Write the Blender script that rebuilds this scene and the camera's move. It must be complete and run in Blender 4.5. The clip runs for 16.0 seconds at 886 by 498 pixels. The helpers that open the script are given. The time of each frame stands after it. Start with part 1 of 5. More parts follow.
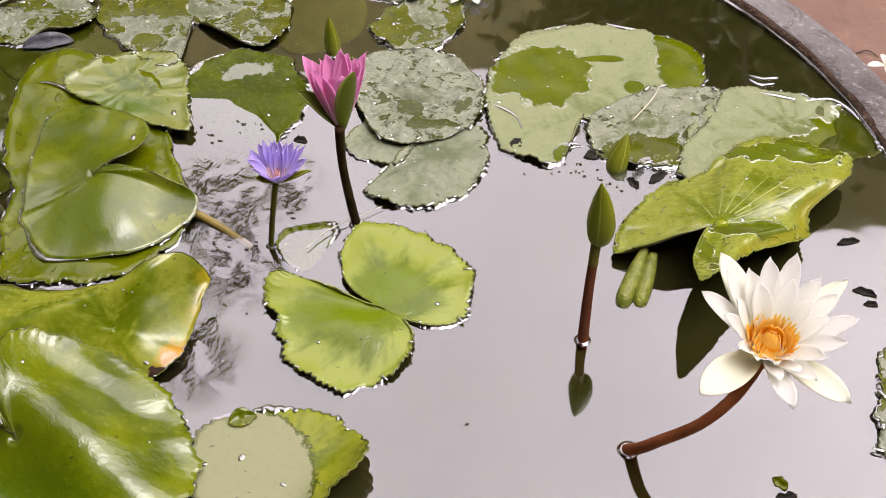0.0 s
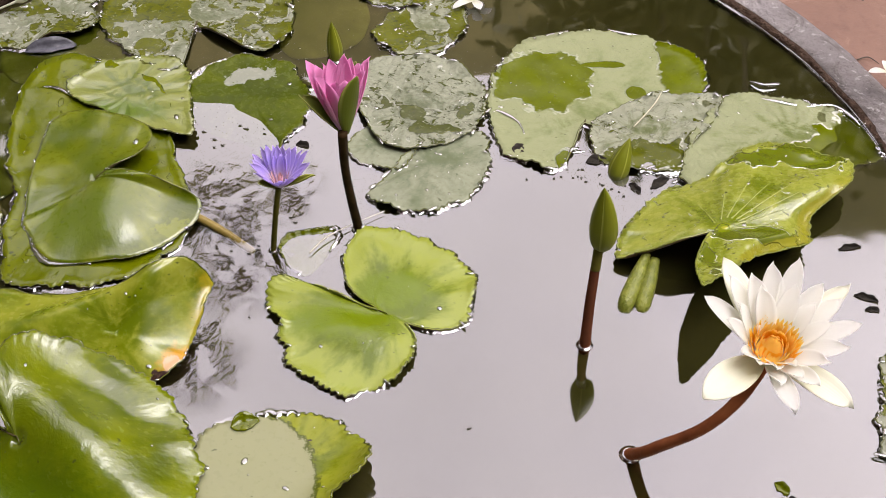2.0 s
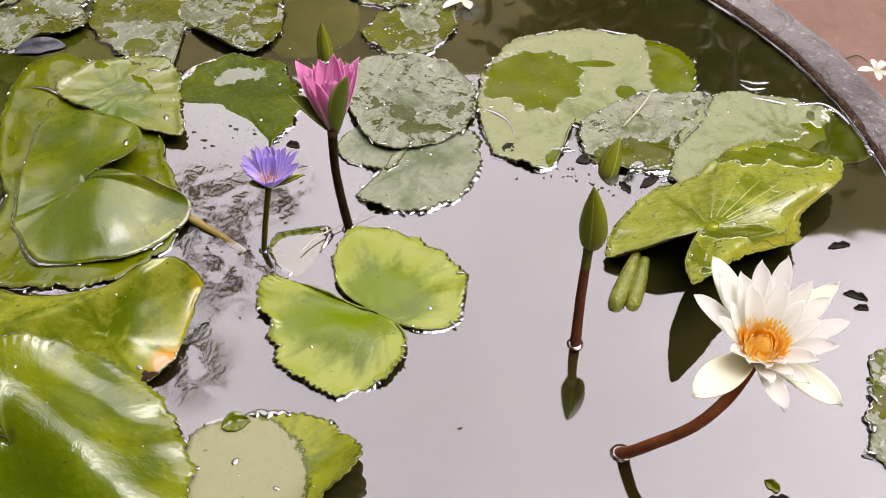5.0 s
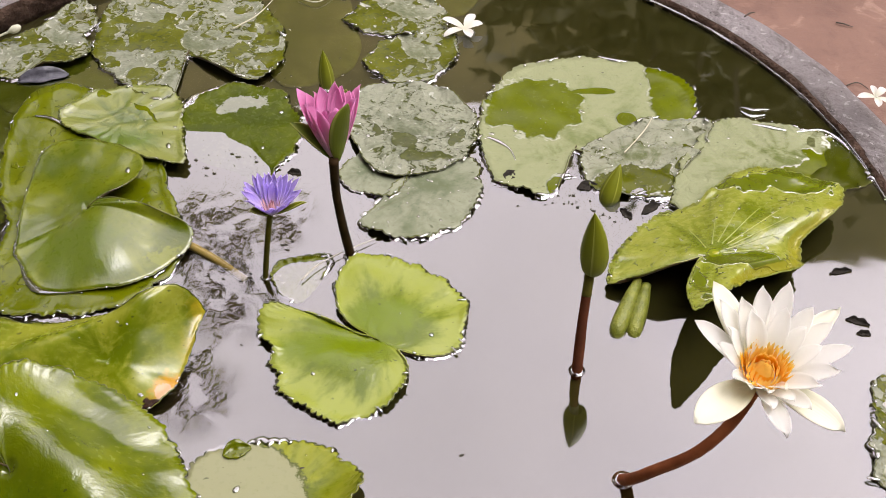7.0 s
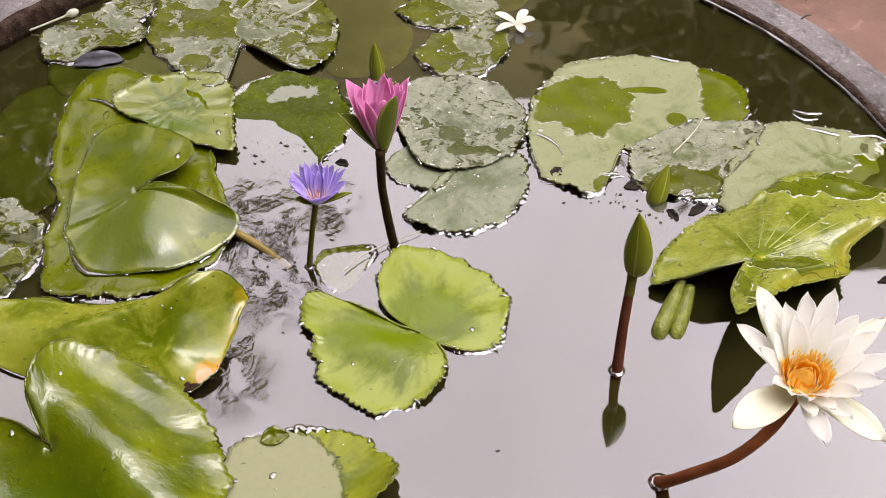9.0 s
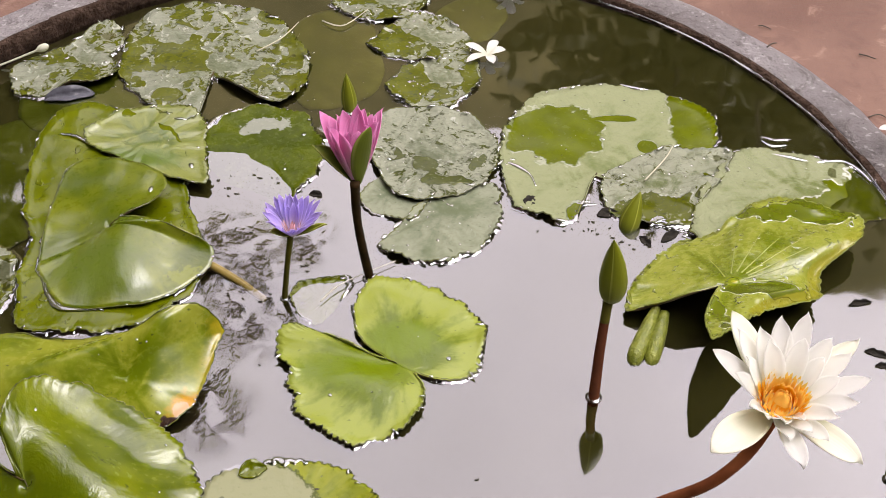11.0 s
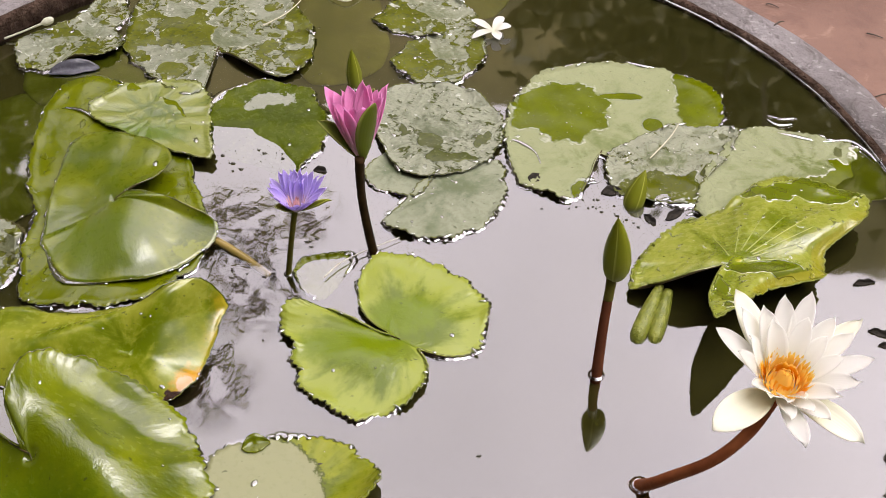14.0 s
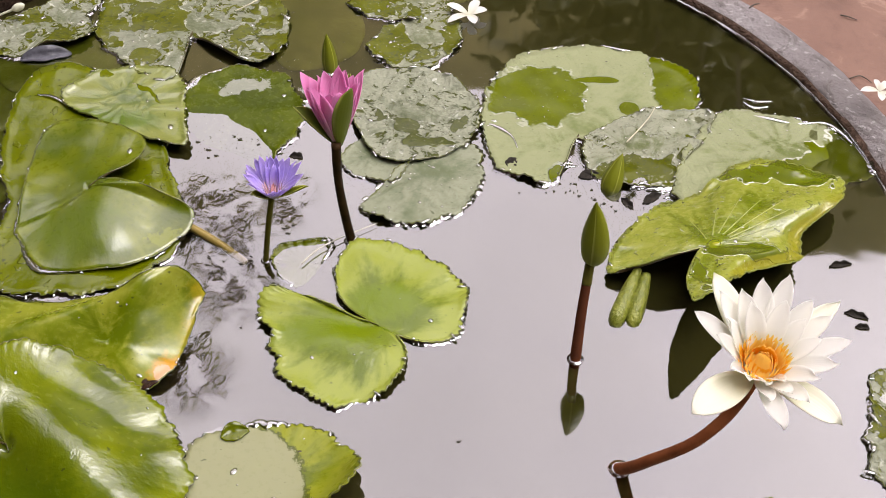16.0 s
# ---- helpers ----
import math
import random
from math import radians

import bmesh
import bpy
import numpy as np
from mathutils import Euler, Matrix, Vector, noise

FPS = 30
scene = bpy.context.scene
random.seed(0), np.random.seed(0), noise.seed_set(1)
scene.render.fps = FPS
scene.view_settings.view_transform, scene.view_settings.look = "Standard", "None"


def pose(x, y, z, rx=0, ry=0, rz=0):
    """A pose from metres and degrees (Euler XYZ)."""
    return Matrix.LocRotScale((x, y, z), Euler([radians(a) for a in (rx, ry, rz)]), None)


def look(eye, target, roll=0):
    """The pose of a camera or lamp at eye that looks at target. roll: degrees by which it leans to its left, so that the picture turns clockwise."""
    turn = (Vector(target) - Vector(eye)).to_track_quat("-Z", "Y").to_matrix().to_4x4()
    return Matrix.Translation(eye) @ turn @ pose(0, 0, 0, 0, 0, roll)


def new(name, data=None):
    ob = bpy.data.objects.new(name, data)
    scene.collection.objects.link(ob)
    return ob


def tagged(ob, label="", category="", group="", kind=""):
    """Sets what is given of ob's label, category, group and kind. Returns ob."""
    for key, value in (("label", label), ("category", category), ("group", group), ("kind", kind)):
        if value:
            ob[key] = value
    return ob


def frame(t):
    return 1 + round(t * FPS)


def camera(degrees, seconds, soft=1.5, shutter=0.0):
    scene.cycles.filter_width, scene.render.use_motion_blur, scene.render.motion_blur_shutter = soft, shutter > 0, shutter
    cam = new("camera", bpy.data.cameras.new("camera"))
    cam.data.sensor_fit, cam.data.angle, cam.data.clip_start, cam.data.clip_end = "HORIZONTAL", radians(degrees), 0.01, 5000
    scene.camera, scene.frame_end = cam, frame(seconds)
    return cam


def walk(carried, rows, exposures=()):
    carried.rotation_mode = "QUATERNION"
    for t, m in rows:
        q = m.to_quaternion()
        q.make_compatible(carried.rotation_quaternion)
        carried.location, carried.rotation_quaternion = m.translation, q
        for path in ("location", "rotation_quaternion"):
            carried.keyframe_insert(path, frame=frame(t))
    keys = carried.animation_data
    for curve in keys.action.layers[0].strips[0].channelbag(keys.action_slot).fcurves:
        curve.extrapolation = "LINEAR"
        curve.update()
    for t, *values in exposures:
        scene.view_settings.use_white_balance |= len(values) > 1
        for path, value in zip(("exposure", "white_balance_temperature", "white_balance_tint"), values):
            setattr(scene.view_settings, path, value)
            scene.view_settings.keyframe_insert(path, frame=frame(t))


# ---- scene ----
cam = camera(40.4, 16.0, soft=0.9)
PATH = [
    (0, (0.014, -0.01, 0.765), (-0.013, 1.353, -0.698), -0.7),
    (0.5, (0.014, -0.011, 0.764), (-0.021, 1.354, -0.697), -0.8),
    (1, (0.014, -0.011, 0.765), (-0.022, 1.355, -0.694), -0.8),
    (1.5, (0.014, -0.011, 0.765), (-0.016, 1.356, -0.694), -0.7),
    (2, (0.011, -0.012, 0.765), (-0.014, 1.359, -0.691), -0.5),
    (2.5, (0.012, -0.013, 0.765), (-0.009, 1.361, -0.689), -0.4),
    (3, (0.013, -0.012, 0.765), (-0.008, 1.36, -0.689), -0.4),
    (3.5, (0.013, -0.013, 0.765), (-0.012, 1.36, -0.689), -0.5),
    (4, (0.011, -0.012, 0.765), (-0.01, 1.359, -0.691), -0.4),
    (6.3, (0.015, -0.013, 0.767), (0.007, 1.357, -0.69), -0.4),
    (6.5, (0.015, -0.012, 0.766), (-0.001, 1.364, -0.685), -0.6),
    (7, (0.014, -0.014, 0.765), (-0.003, 1.39, -0.658), -0.6),
    (7.5, (0.015, -0.014, 0.767), (-0.017, 1.384, -0.663), -1.0),
    (8, (0.017, -0.015, 0.766), (-0.036, 1.386, -0.66), -1.1),
    (8.5, (0.018, -0.015, 0.767), (-0.064, 1.384, -0.661), -1.1),
    (9, (0.019, -0.014, 0.765), (-0.08, 1.382, -0.665), -1.1),
    (9.5, (0.018, -0.013, 0.766), (-0.068, 1.385, -0.661), -0.9),
    (10, (0.017, -0.012, 0.767), (-0.041, 1.393, -0.656), -0.6),
    (10.2, (0.013, -0.013, 0.767), (-0.035, 1.421, -0.626), -0.4),
    (12.5, (0.015, -0.018, 0.768), (-0.038, 1.41, -0.631), -0.5),
    (13, (0.015, -0.017, 0.768), (-0.044, 1.413, -0.63), -0.6),
    (13.5, (0.016, -0.017, 0.766), (-0.042, 1.41, -0.634), -0.5),
    (14, (0.014, -0.017, 0.767), (-0.041, 1.389, -0.655), -0.2),
    (14.5, (0.014, -0.016, 0.766), (-0.041, 1.371, -0.674), -0.1),
    (15, (0.015, -0.016, 0.766), (-0.035, 1.373, -0.672), -0.1),
    (15.5, (0.012, -0.014, 0.766), (-0.007, 1.375, -0.673), 0.4),
    (16, (0.012, -0.014, 0.766), (-0.002, 1.373, -0.674), 0.5),
]
walk(cam, [(t, look(eye, aim, roll)) for t, eye, aim, roll in PATH], exposures=[(0, 1.5), (16, 1.5)])

# ---- world, sun ----
world = bpy.data.worlds.new("overcast_sky")
scene.world = world
world.use_nodes = True
wn, wl = world.node_tree.nodes, world.node_tree.links
wn.clear()
w_out = wn.new("ShaderNodeOutputWorld")
w_bg = wn.new("ShaderNodeBackground")
w_sky = wn.new("ShaderNodeTexSky")
w_sky.sky_type = "NISHITA"
w_sky.sun_disc = False
w_sky.sun_elevation = radians(68)
w_sky.sun_rotation = radians(100)
w_sky.dust_density = 0.6
w_hsv = wn.new("ShaderNodeHueSaturation")
w_hsv.inputs["Saturation"].default_value = 0.12
w_tint = wn.new("ShaderNodeMix")
w_tint.data_type, w_tint.blend_type = "RGBA", "MULTIPLY"
w_tint.inputs[0].default_value = 1.0
w_tint.inputs[7].default_value = (1.04, 0.905, 0.925, 1)
wl.new(w_sky.outputs["Color"], w_hsv.inputs["Color"])
wl.new(w_hsv.outputs["Color"], w_tint.inputs[6])
# cloud cover, slightly uneven
w_co = wn.new("ShaderNodeTexCoord")
w_cloud = wn.new("ShaderNodeTexNoise")
w_cloud.inputs["Scale"].default_value, w_cloud.inputs["Detail"].default_value = 2.2, 4.0
w_range = wn.new("ShaderNodeMapRange")
for sock, v in zip(("From Min", "From Max", "To Min", "To Max"), (0.3, 0.7, 0.80, 1.22)):
    w_range.inputs[sock].default_value = v
w_layer = wn.new("ShaderNodeVectorMath")
w_layer.operation = "SCALE"
wl.new(w_co.outputs["Generated"], w_cloud.inputs["Vector"])
wl.new(w_cloud.outputs["Fac"], w_range.inputs["Value"])
wl.new(w_tint.outputs[2], w_layer.inputs[0])
wl.new(w_range.outputs["Result"], w_layer.inputs["Scale"])
wl.new(w_layer.outputs["Vector"], w_bg.inputs["Color"])
w_bg.inputs["Strength"].default_value = 0.27
wl.new(w_bg.outputs["Background"], w_out.inputs["Surface"])

sun_data = bpy.data.lights.new("sun", "SUN")
sun_data.energy, sun_data.angle, sun_data.color = 0.85, radians(40), (1.0, 0.97, 0.93)
sun = new("sun", sun_data)
sun.matrix_world = look((2.2, 0.3, 5.5), (0, 0.7, 0))


# ---- materials ----
class Nodes:
    """A small helper that strings shader nodes together."""

    def __init__(self, name):
        self.mat = bpy.data.materials.new(name)
        self.mat.use_nodes = True
        self.tree = self.mat.node_tree
        self.bsdf = self.tree.nodes["Principled BSDF"]
        self.out = self.tree.nodes["Material Output"]

    def add(self, kind):
        return self.tree.nodes.new(kind)

    def put(self, value, socket):
        if isinstance(value, bpy.types.NodeSocket):
            self.tree.links.new(value, socket)
        elif isinstance(value, tuple) and len(value) == 3 and socket.type == "RGBA":
            socket.default_value = (*value, 1)
        else:
            socket.default_value = value

    def math(self, op, a, b=0.0, clamp=False):
        node = self.add("ShaderNodeMath")
        node.operation, node.use_clamp = op, clamp
        self.put(a, node.inputs[0])
        self.put(b, node.inputs[1])
        return node.outputs[0]

    def vmath(self, op, a, b=(0, 0, 0), scale=1.0):
        node = self.add("ShaderNodeVectorMath")
        node.operation = op
        self.put(a, node.inputs[0])
        if op == "SCALE":
            self.put(scale, node.inputs["Scale"])
        else:
            self.put(b, node.inputs[1])
        return node.outputs["Value"] if op == "LENGTH" else node.outputs["Vector"]

    def mix(self, fac, a, b, blend="MIX"):
        node = self.add("ShaderNodeMix")
        node.data_type, node.blend_type = "RGBA", blend
        self.put(fac, node.inputs[0])
        self.put(a, node.inputs[6])
        self.put(b, node.inputs[7])
        return node.outputs[2]

    def step(self, value, lo, hi, a=0.0, b=1.0):
        node = self.add("ShaderNodeMapRange")
        node.interpolation_type = "SMOOTHSTEP"
        for sock, v in zip(("Value", "From Min", "From Max", "To Min", "To Max"), (value, lo, hi, a, b)):
            self.put(v, node.inputs[sock])
        return node.outputs["Result"]

    def noise(self, vector, scale, detail=3.0, rough=0.55, warp=0.0):
        node = self.add("ShaderNodeTexNoise")
        self.put(vector, node.inputs["Vector"])
        node.inputs["Scale"].default_value = scale
        node.inputs["Detail"].default_value = detail
        node.inputs["Roughness"].default_value = rough
        node.inputs["Distortion"].default_value = warp
        return node.outputs["Fac"]

    def polar(self):
        node = self.add("ShaderNodeUVMap")
        node.uv_map = "polar"
        return node.outputs["UV"]

    def place(self):
        return self.add("ShaderNodeTexCoord").outputs["Object"]

    def bump(self, height, distance, strength=1.0, normal=None):
        node = self.add("ShaderNodeBump")
        self.put(height, node.inputs["Height"])
        node.inputs["Distance"].default_value = distance
        self.put(strength, node.inputs["Strength"])
        if normal is not None:
            self.put(normal, node.inputs["Normal"])
        return node.outputs["Normal"]


LEAF_TONE = 0.84


def leaf_material(name, green, deep, pale, wet, bloom_sheen=0.5, patches=(), dry_rough=0.34, specks=0.3, film=0.62, crinkle=0.0006, gloss=0.6, streak=1.0, veins=14, stains_and_light=(), edge_bloom_sheen=0.25, coat=0.0, coat_rough=0.28, lines=0.0, edge_glint=0.0, ragged=3.0, rim=None, grain=0.0022):
    """A lily pad: fresh green that varies, pale waxy bloom and painted sheen in radial streaks, smooth patches under a
    film of water, veins and specks.
    """
    n = Nodes(name)
    green, deep, wet = (tuple(c * LEAF_TONE for c in tone) for tone in (green, deep, wet))
    pale = tuple(c * (0.5 + 0.5 * LEAF_TONE) for c in pale)
    if green[2] < 0.003:
        # fresh pads: purer greens than the weathered grey ones
        green, deep = ((c[0] * 0.96, c[1] * 0.98, c[2]) for c in (green, deep))
        pale = (pale[0] * 0.93, pale[1] * 0.95, pale[2] * 0.4)
    else:
        green, deep, pale = ((c[0], c[1] * 1.01, c[2] * 0.86) for c in (green, deep, pale))
    p = n.place()
    uv = n.polar()
    sep = n.add("ShaderNodeSeparateXYZ")
    n.put(uv, sep.inputs[0])
    u, v = sep.outputs[0], sep.outputs[1]
    away = n.vmath("NORMALIZE", p)
    radial = n.noise(n.vmath("ADD", n.vmath("SCALE", away, scale=n.step(v, 0.05, 0.5, 0.0, 2.2)), n.vmath("SCALE", p, scale=16.0)), 1.0, 4.0, 0.6)
    broad = n.noise(p, 22.0, 3.0, 0.5)
    fine = n.noise(p, 160.0, 4.0, 0.6)
    col = n.mix(n.step(broad, 0.36, 0.64), deep, green)
    # pale streaks: waxy bloom, and sky sheen put into the colour
    bloom_sheen_val = n.math("ADD", n.math("MULTIPLY", radial, streak), n.math("MULTIPLY", broad, 1.0 - streak * 0.5))
    bloom_sheen_val = n.math("ADD", bloom_sheen_val, n.math("MULTIPLY", fine, 0.25))
    bloom_sheen_val = n.math("ADD", bloom_sheen_val, n.math("MULTIPLY", n.math("SUBTRACT", v, 0.6), edge_bloom_sheen))
    level = 1.0 - bloom_sheen + (streak * 0.5) * 0.5
    bloom_sheen_mask = n.step(bloom_sheen_val, level - 0.17, level + 0.19)
    col = n.mix(bloom_sheen_mask, col, pale)
    # soft quilting between the veins, flat at the middle
    rib = n.math("ABSOLUTE", n.math("SUBTRACT", n.math("FRACT", n.math("MULTIPLY", u, float(veins))), 0.5))
    rib = n.math("MULTIPLY", n.step(rib, 0.0, 0.5), n.step(v, 0.3, 0.9))
    col = n.mix(n.math("MULTIPLY", n.step(rib, 0.8, 1.0), 0.08), col, pale)
    # film of water
    field = n.noise(p, 30.0, 3.0, 0.5, 0.6)
    mask = n.step(field, film, film + 0.03)
    small = n.noise(p, 120.0, 3.0, 0.6, 0.8)
    mask = n.math("MAXIMUM", mask, n.math("MULTIPLY", n.step(small, film - 0.03, film), n.step(broad, 0.42, 0.5)))
    for x, y, rx, ry in patches:
        off = n.vmath("MULTIPLY", n.vmath("SUBTRACT", p, (x, y, 0)), (1 / rx, 1 / ry, 0))
        d = n.math("SUBTRACT", 1.0, n.vmath("LENGTH", off))
        d = n.math("ADD", d, n.math("MULTIPLY", n.math("SUBTRACT", n.noise(p, 38.0, 3.0, 0.5), 0.5), ragged))
        mask = n.math("MAXIMUM", mask, n.step(d, 0.0, 0.16))
    wet_col = n.mix(n.step(n.noise(p, 40.0, 3.0), 0.3, 0.7), wet, tuple(c * 0.75 for c in wet))
    # pale band painted along the wet patches' edges, for glints of water
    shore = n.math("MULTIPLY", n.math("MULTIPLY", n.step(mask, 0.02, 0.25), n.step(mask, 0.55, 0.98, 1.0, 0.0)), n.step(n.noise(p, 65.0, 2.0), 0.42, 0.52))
    col = n.mix(mask, col, wet_col)
    col = n.mix(n.math("MULTIPLY", shore, edge_glint), col, (0.62, 0.63, 0.56))
    # soft-edged spots: stains, leaf tones, and some painted light and shade
    for x, y, rx, ry, soft, tone in stains_and_light:
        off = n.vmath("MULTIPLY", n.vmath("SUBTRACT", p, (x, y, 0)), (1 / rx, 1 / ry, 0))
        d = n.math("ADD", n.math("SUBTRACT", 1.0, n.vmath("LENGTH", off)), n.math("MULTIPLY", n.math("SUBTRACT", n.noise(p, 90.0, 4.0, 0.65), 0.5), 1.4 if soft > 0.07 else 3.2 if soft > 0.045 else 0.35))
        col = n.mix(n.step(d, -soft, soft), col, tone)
    if rim:
        # a yellowed stretch of the rim
        turn_a, turn_b, inner, tone = rim
        band = n.math("MULTIPLY", n.step(u, turn_a, turn_a + 0.03), n.step(u, turn_b - 0.03, turn_b, 1.0, 0.0))
        edge_at = n.math("ADD", v, n.math("MULTIPLY", n.math("SUBTRACT", n.noise(p, 60.0, 3.0), 0.5), 0.10))
        band = n.math("MULTIPLY", band, n.step(edge_at, inner, inner + 0.03))
        col = n.mix(band, col, tone)
    # dark crinkle lines
    if lines > 0:
        fold = n.math("ABSOLUTE", n.math("SUBTRACT", n.noise(p, 60.0, 3.0, 0.6, 1.2), 0.5))
        fold = n.math("MULTIPLY", n.step(fold, 0.004, 0.022, 1.0, 0.0), n.step(n.noise(p, 28.0, 2.0), 0.45, 0.55))
        col = n.mix(n.math("MULTIPLY", fold, lines), col, (0.03, 0.04, 0.015))
        worn = n.noise(p, 130.0, 4.0, 0.7, 0.6)
        col = n.mix(n.math("MULTIPLY", n.step(worn, 0.56, 0.62), lines * 0.8), col, tuple(c * 0.55 for c in deep))
        col = n.mix(n.math("MULTIPLY", n.step(worn, 0.36, 0.42, 1.0, 0.0), lines * 0.5), col, tuple(min(1.0, c * 1.5) for c in pale))
    # dark specks and chewed spots
    speck = n.noise(n.vmath("MULTIPLY", p, (0.62, 1.0, 1.0)), 250.0, 2.0, 0.5)
    speck_mask = n.math("MULTIPLY", n.step(speck, 0.70 - 0.08 * specks, 0.74 - 0.06 * specks), n.step(broad, 0.4, 0.6))
    col = n.mix(n.math("MULTIPLY", speck_mask, 0.75), col, (0.035, 0.045, 0.012))
    n.put(col, n.bsdf.inputs["Base Color"])
    rough = n.math("ADD", n.math("MULTIPLY", fine, 0.22), dry_rough - 0.1)
    n.put(n.math("ADD", n.math("MULTIPLY", rough, n.math("SUBTRACT", 1.0, mask)), n.math("MULTIPLY", mask, 0.22)), n.bsdf.inputs["Roughness"])
    n.bsdf.inputs["Specular IOR Level"].default_value = gloss * 0.4
    n.bsdf.inputs["IOR"].default_value = 1.5
    n.bsdf.inputs["Coat Weight"].default_value, n.bsdf.inputs["Coat Roughness"].default_value, n.bsdf.inputs["Coat IOR"].default_value = coat, coat_rough, 2.0
    n.bsdf.inputs["Specular Tint"].default_value = (1.0, 0.98, 0.80, 1)
    dry = n.math("SUBTRACT", 1.0, n.math("MULTIPLY", mask, 0.93))
    relief = n.math("ADD", n.math("MULTIPLY", n.noise(p, 70.0, 4.0, 0.6, 0.5), 1.0), n.math("MULTIPLY", fine, 0.25))
    relief = n.math("ADD", relief, n.math("MULTIPLY", rib, 0.2))
    skin = n.bump(relief, crinkle * 4.0, dry)
    skin = n.bump(mask, 0.0012, 1.0, skin)
    n.put(skin, n.bsdf.inputs["Normal"])
    wax = n.math("ADD", n.math("MULTIPLY", rib, 0.45), n.math("MULTIPLY", radial, 1.0))
    wax = n.bump(n.math("ADD", wax, n.math("MULTIPLY", fine, 0.10)), grain, dry)
    n.put(n.bump(mask, 0.0012, 1.0, wax), n.bsdf.inputs["Coat Normal"])
    n.bsdf.inputs["Subsurface Weight"].default_value = 0.0
    return n.mat


def plain_material(name, col_a, col_b, rough=0.4, scale=60.0, relief=0.0003, gloss=0.5):
    n = Nodes(name)
    p = n.place()
    f = n.noise(p, scale, 4.0, 0.6)
    n.put(n.mix(n.step(f, 0.3, 0.7), col_a, col_b), n.bsdf.inputs["Base Color"])
    n.put(n.math("ADD", n.math("MULTIPLY", f, 0.2), rough - 0.1), n.bsdf.inputs["Roughness"])
    n.bsdf.inputs["Specular IOR Level"].default_value = gloss
    n.put(n.bump(n.noise(p, scale * 3, 3.0), relief), n.bsdf.inputs["Normal"])
    return n.mat


def petal_material(name, tip, base, edge=None, glow=0.25, veins=1.0):
    """A petal: colour runs from base to tip, with fine lengthwise veins; light shows through a little."""
    n = Nodes(name)
    uv = n.polar()
    sep = n.add("ShaderNodeSeparateXYZ")
    n.put(uv, sep.inputs[0])
    u, v = sep.outputs[0], sep.outputs[1]
    col = n.mix(n.step(v, 0.0, 0.75), base, tip)
    line = n.math("SINE", n.math("MULTIPLY", u, 62.0))
    col = n.mix(n.math("MULTIPLY", n.step(line, 0.2, 1.0), 0.035 * veins), col, tuple(c * 0.78 for c in tip))
    if edge:
        rim = n.math("ABSOLUTE", n.math("SUBTRACT", u, 0.5))
        col = n.mix(n.step(rim, 0.38, 0.47), col, edge)
    n.put(col, n.bsdf.inputs["Base Color"])
    n.bsdf.inputs["Roughness"].default_value = 0.5
    n.bsdf.inputs["Specular IOR Level"].default_value = 0.3
    n.put(n.bump(line, 0.00006 * veins), n.bsdf.inputs["Normal"])
    through_mix = n.add("ShaderNodeMixShader")
    thin = n.add("ShaderNodeBsdfTranslucent")
    n.put(col, thin.inputs["Color"])
    through_mix.inputs[0].default_value = glow
    n.tree.links.new(n.bsdf.outputs[0], through_mix.inputs[1])
    n.tree.links.new(thin.outputs[0], through_mix.inputs[2])
    n.tree.links.new(through_mix.outputs[0], n.out.inputs[0])
    return n.mat


STIRRED = ((-0.112, 0.015, 0.046, 0.062), (-0.085, -0.04, 0.042, 0.065), (-0.100, -0.160, 0.036, 0.040), (-0.045, 0.045, 0.025, 0.035))


def murk_material():
    """Cloudy olive water, brown with mud where something has stirred the bottom."""
    n = Nodes("cloudy_water_depth")
    p = n.place()
    col = n.mix(n.step(n.noise(p, 7.0, 4.0, 0.6), 0.3, 0.7), (0.036, 0.035, 0.010), (0.049, 0.046, 0.015))
    mud = 0.0
    for x, y, rx, ry in STIRRED:
        off = n.vmath("MULTIPLY", n.vmath("SUBTRACT", p, (x, y, 0)), (1 / rx, 1 / ry, 0))
        mud = n.math("MAXIMUM", mud, n.step(n.vmath("LENGTH", off), 0.4, 1.4, 1.0, 0.0))
    mud = n.math("MULTIPLY", mud, n.step(n.noise(p, 45.0, 4.0, 0.6, 2.0), 0.35, 0.6, 0.35, 1.0))
    col = n.mix(mud, col, (0.026, 0.019, 0.012))
    n.put(col, n.bsdf.inputs["Base Color"])
    n.bsdf.inputs["Roughness"].default_value = 0.9
    n.bsdf.inputs["Specular IOR Level"].default_value = 0.0
    return n.mat


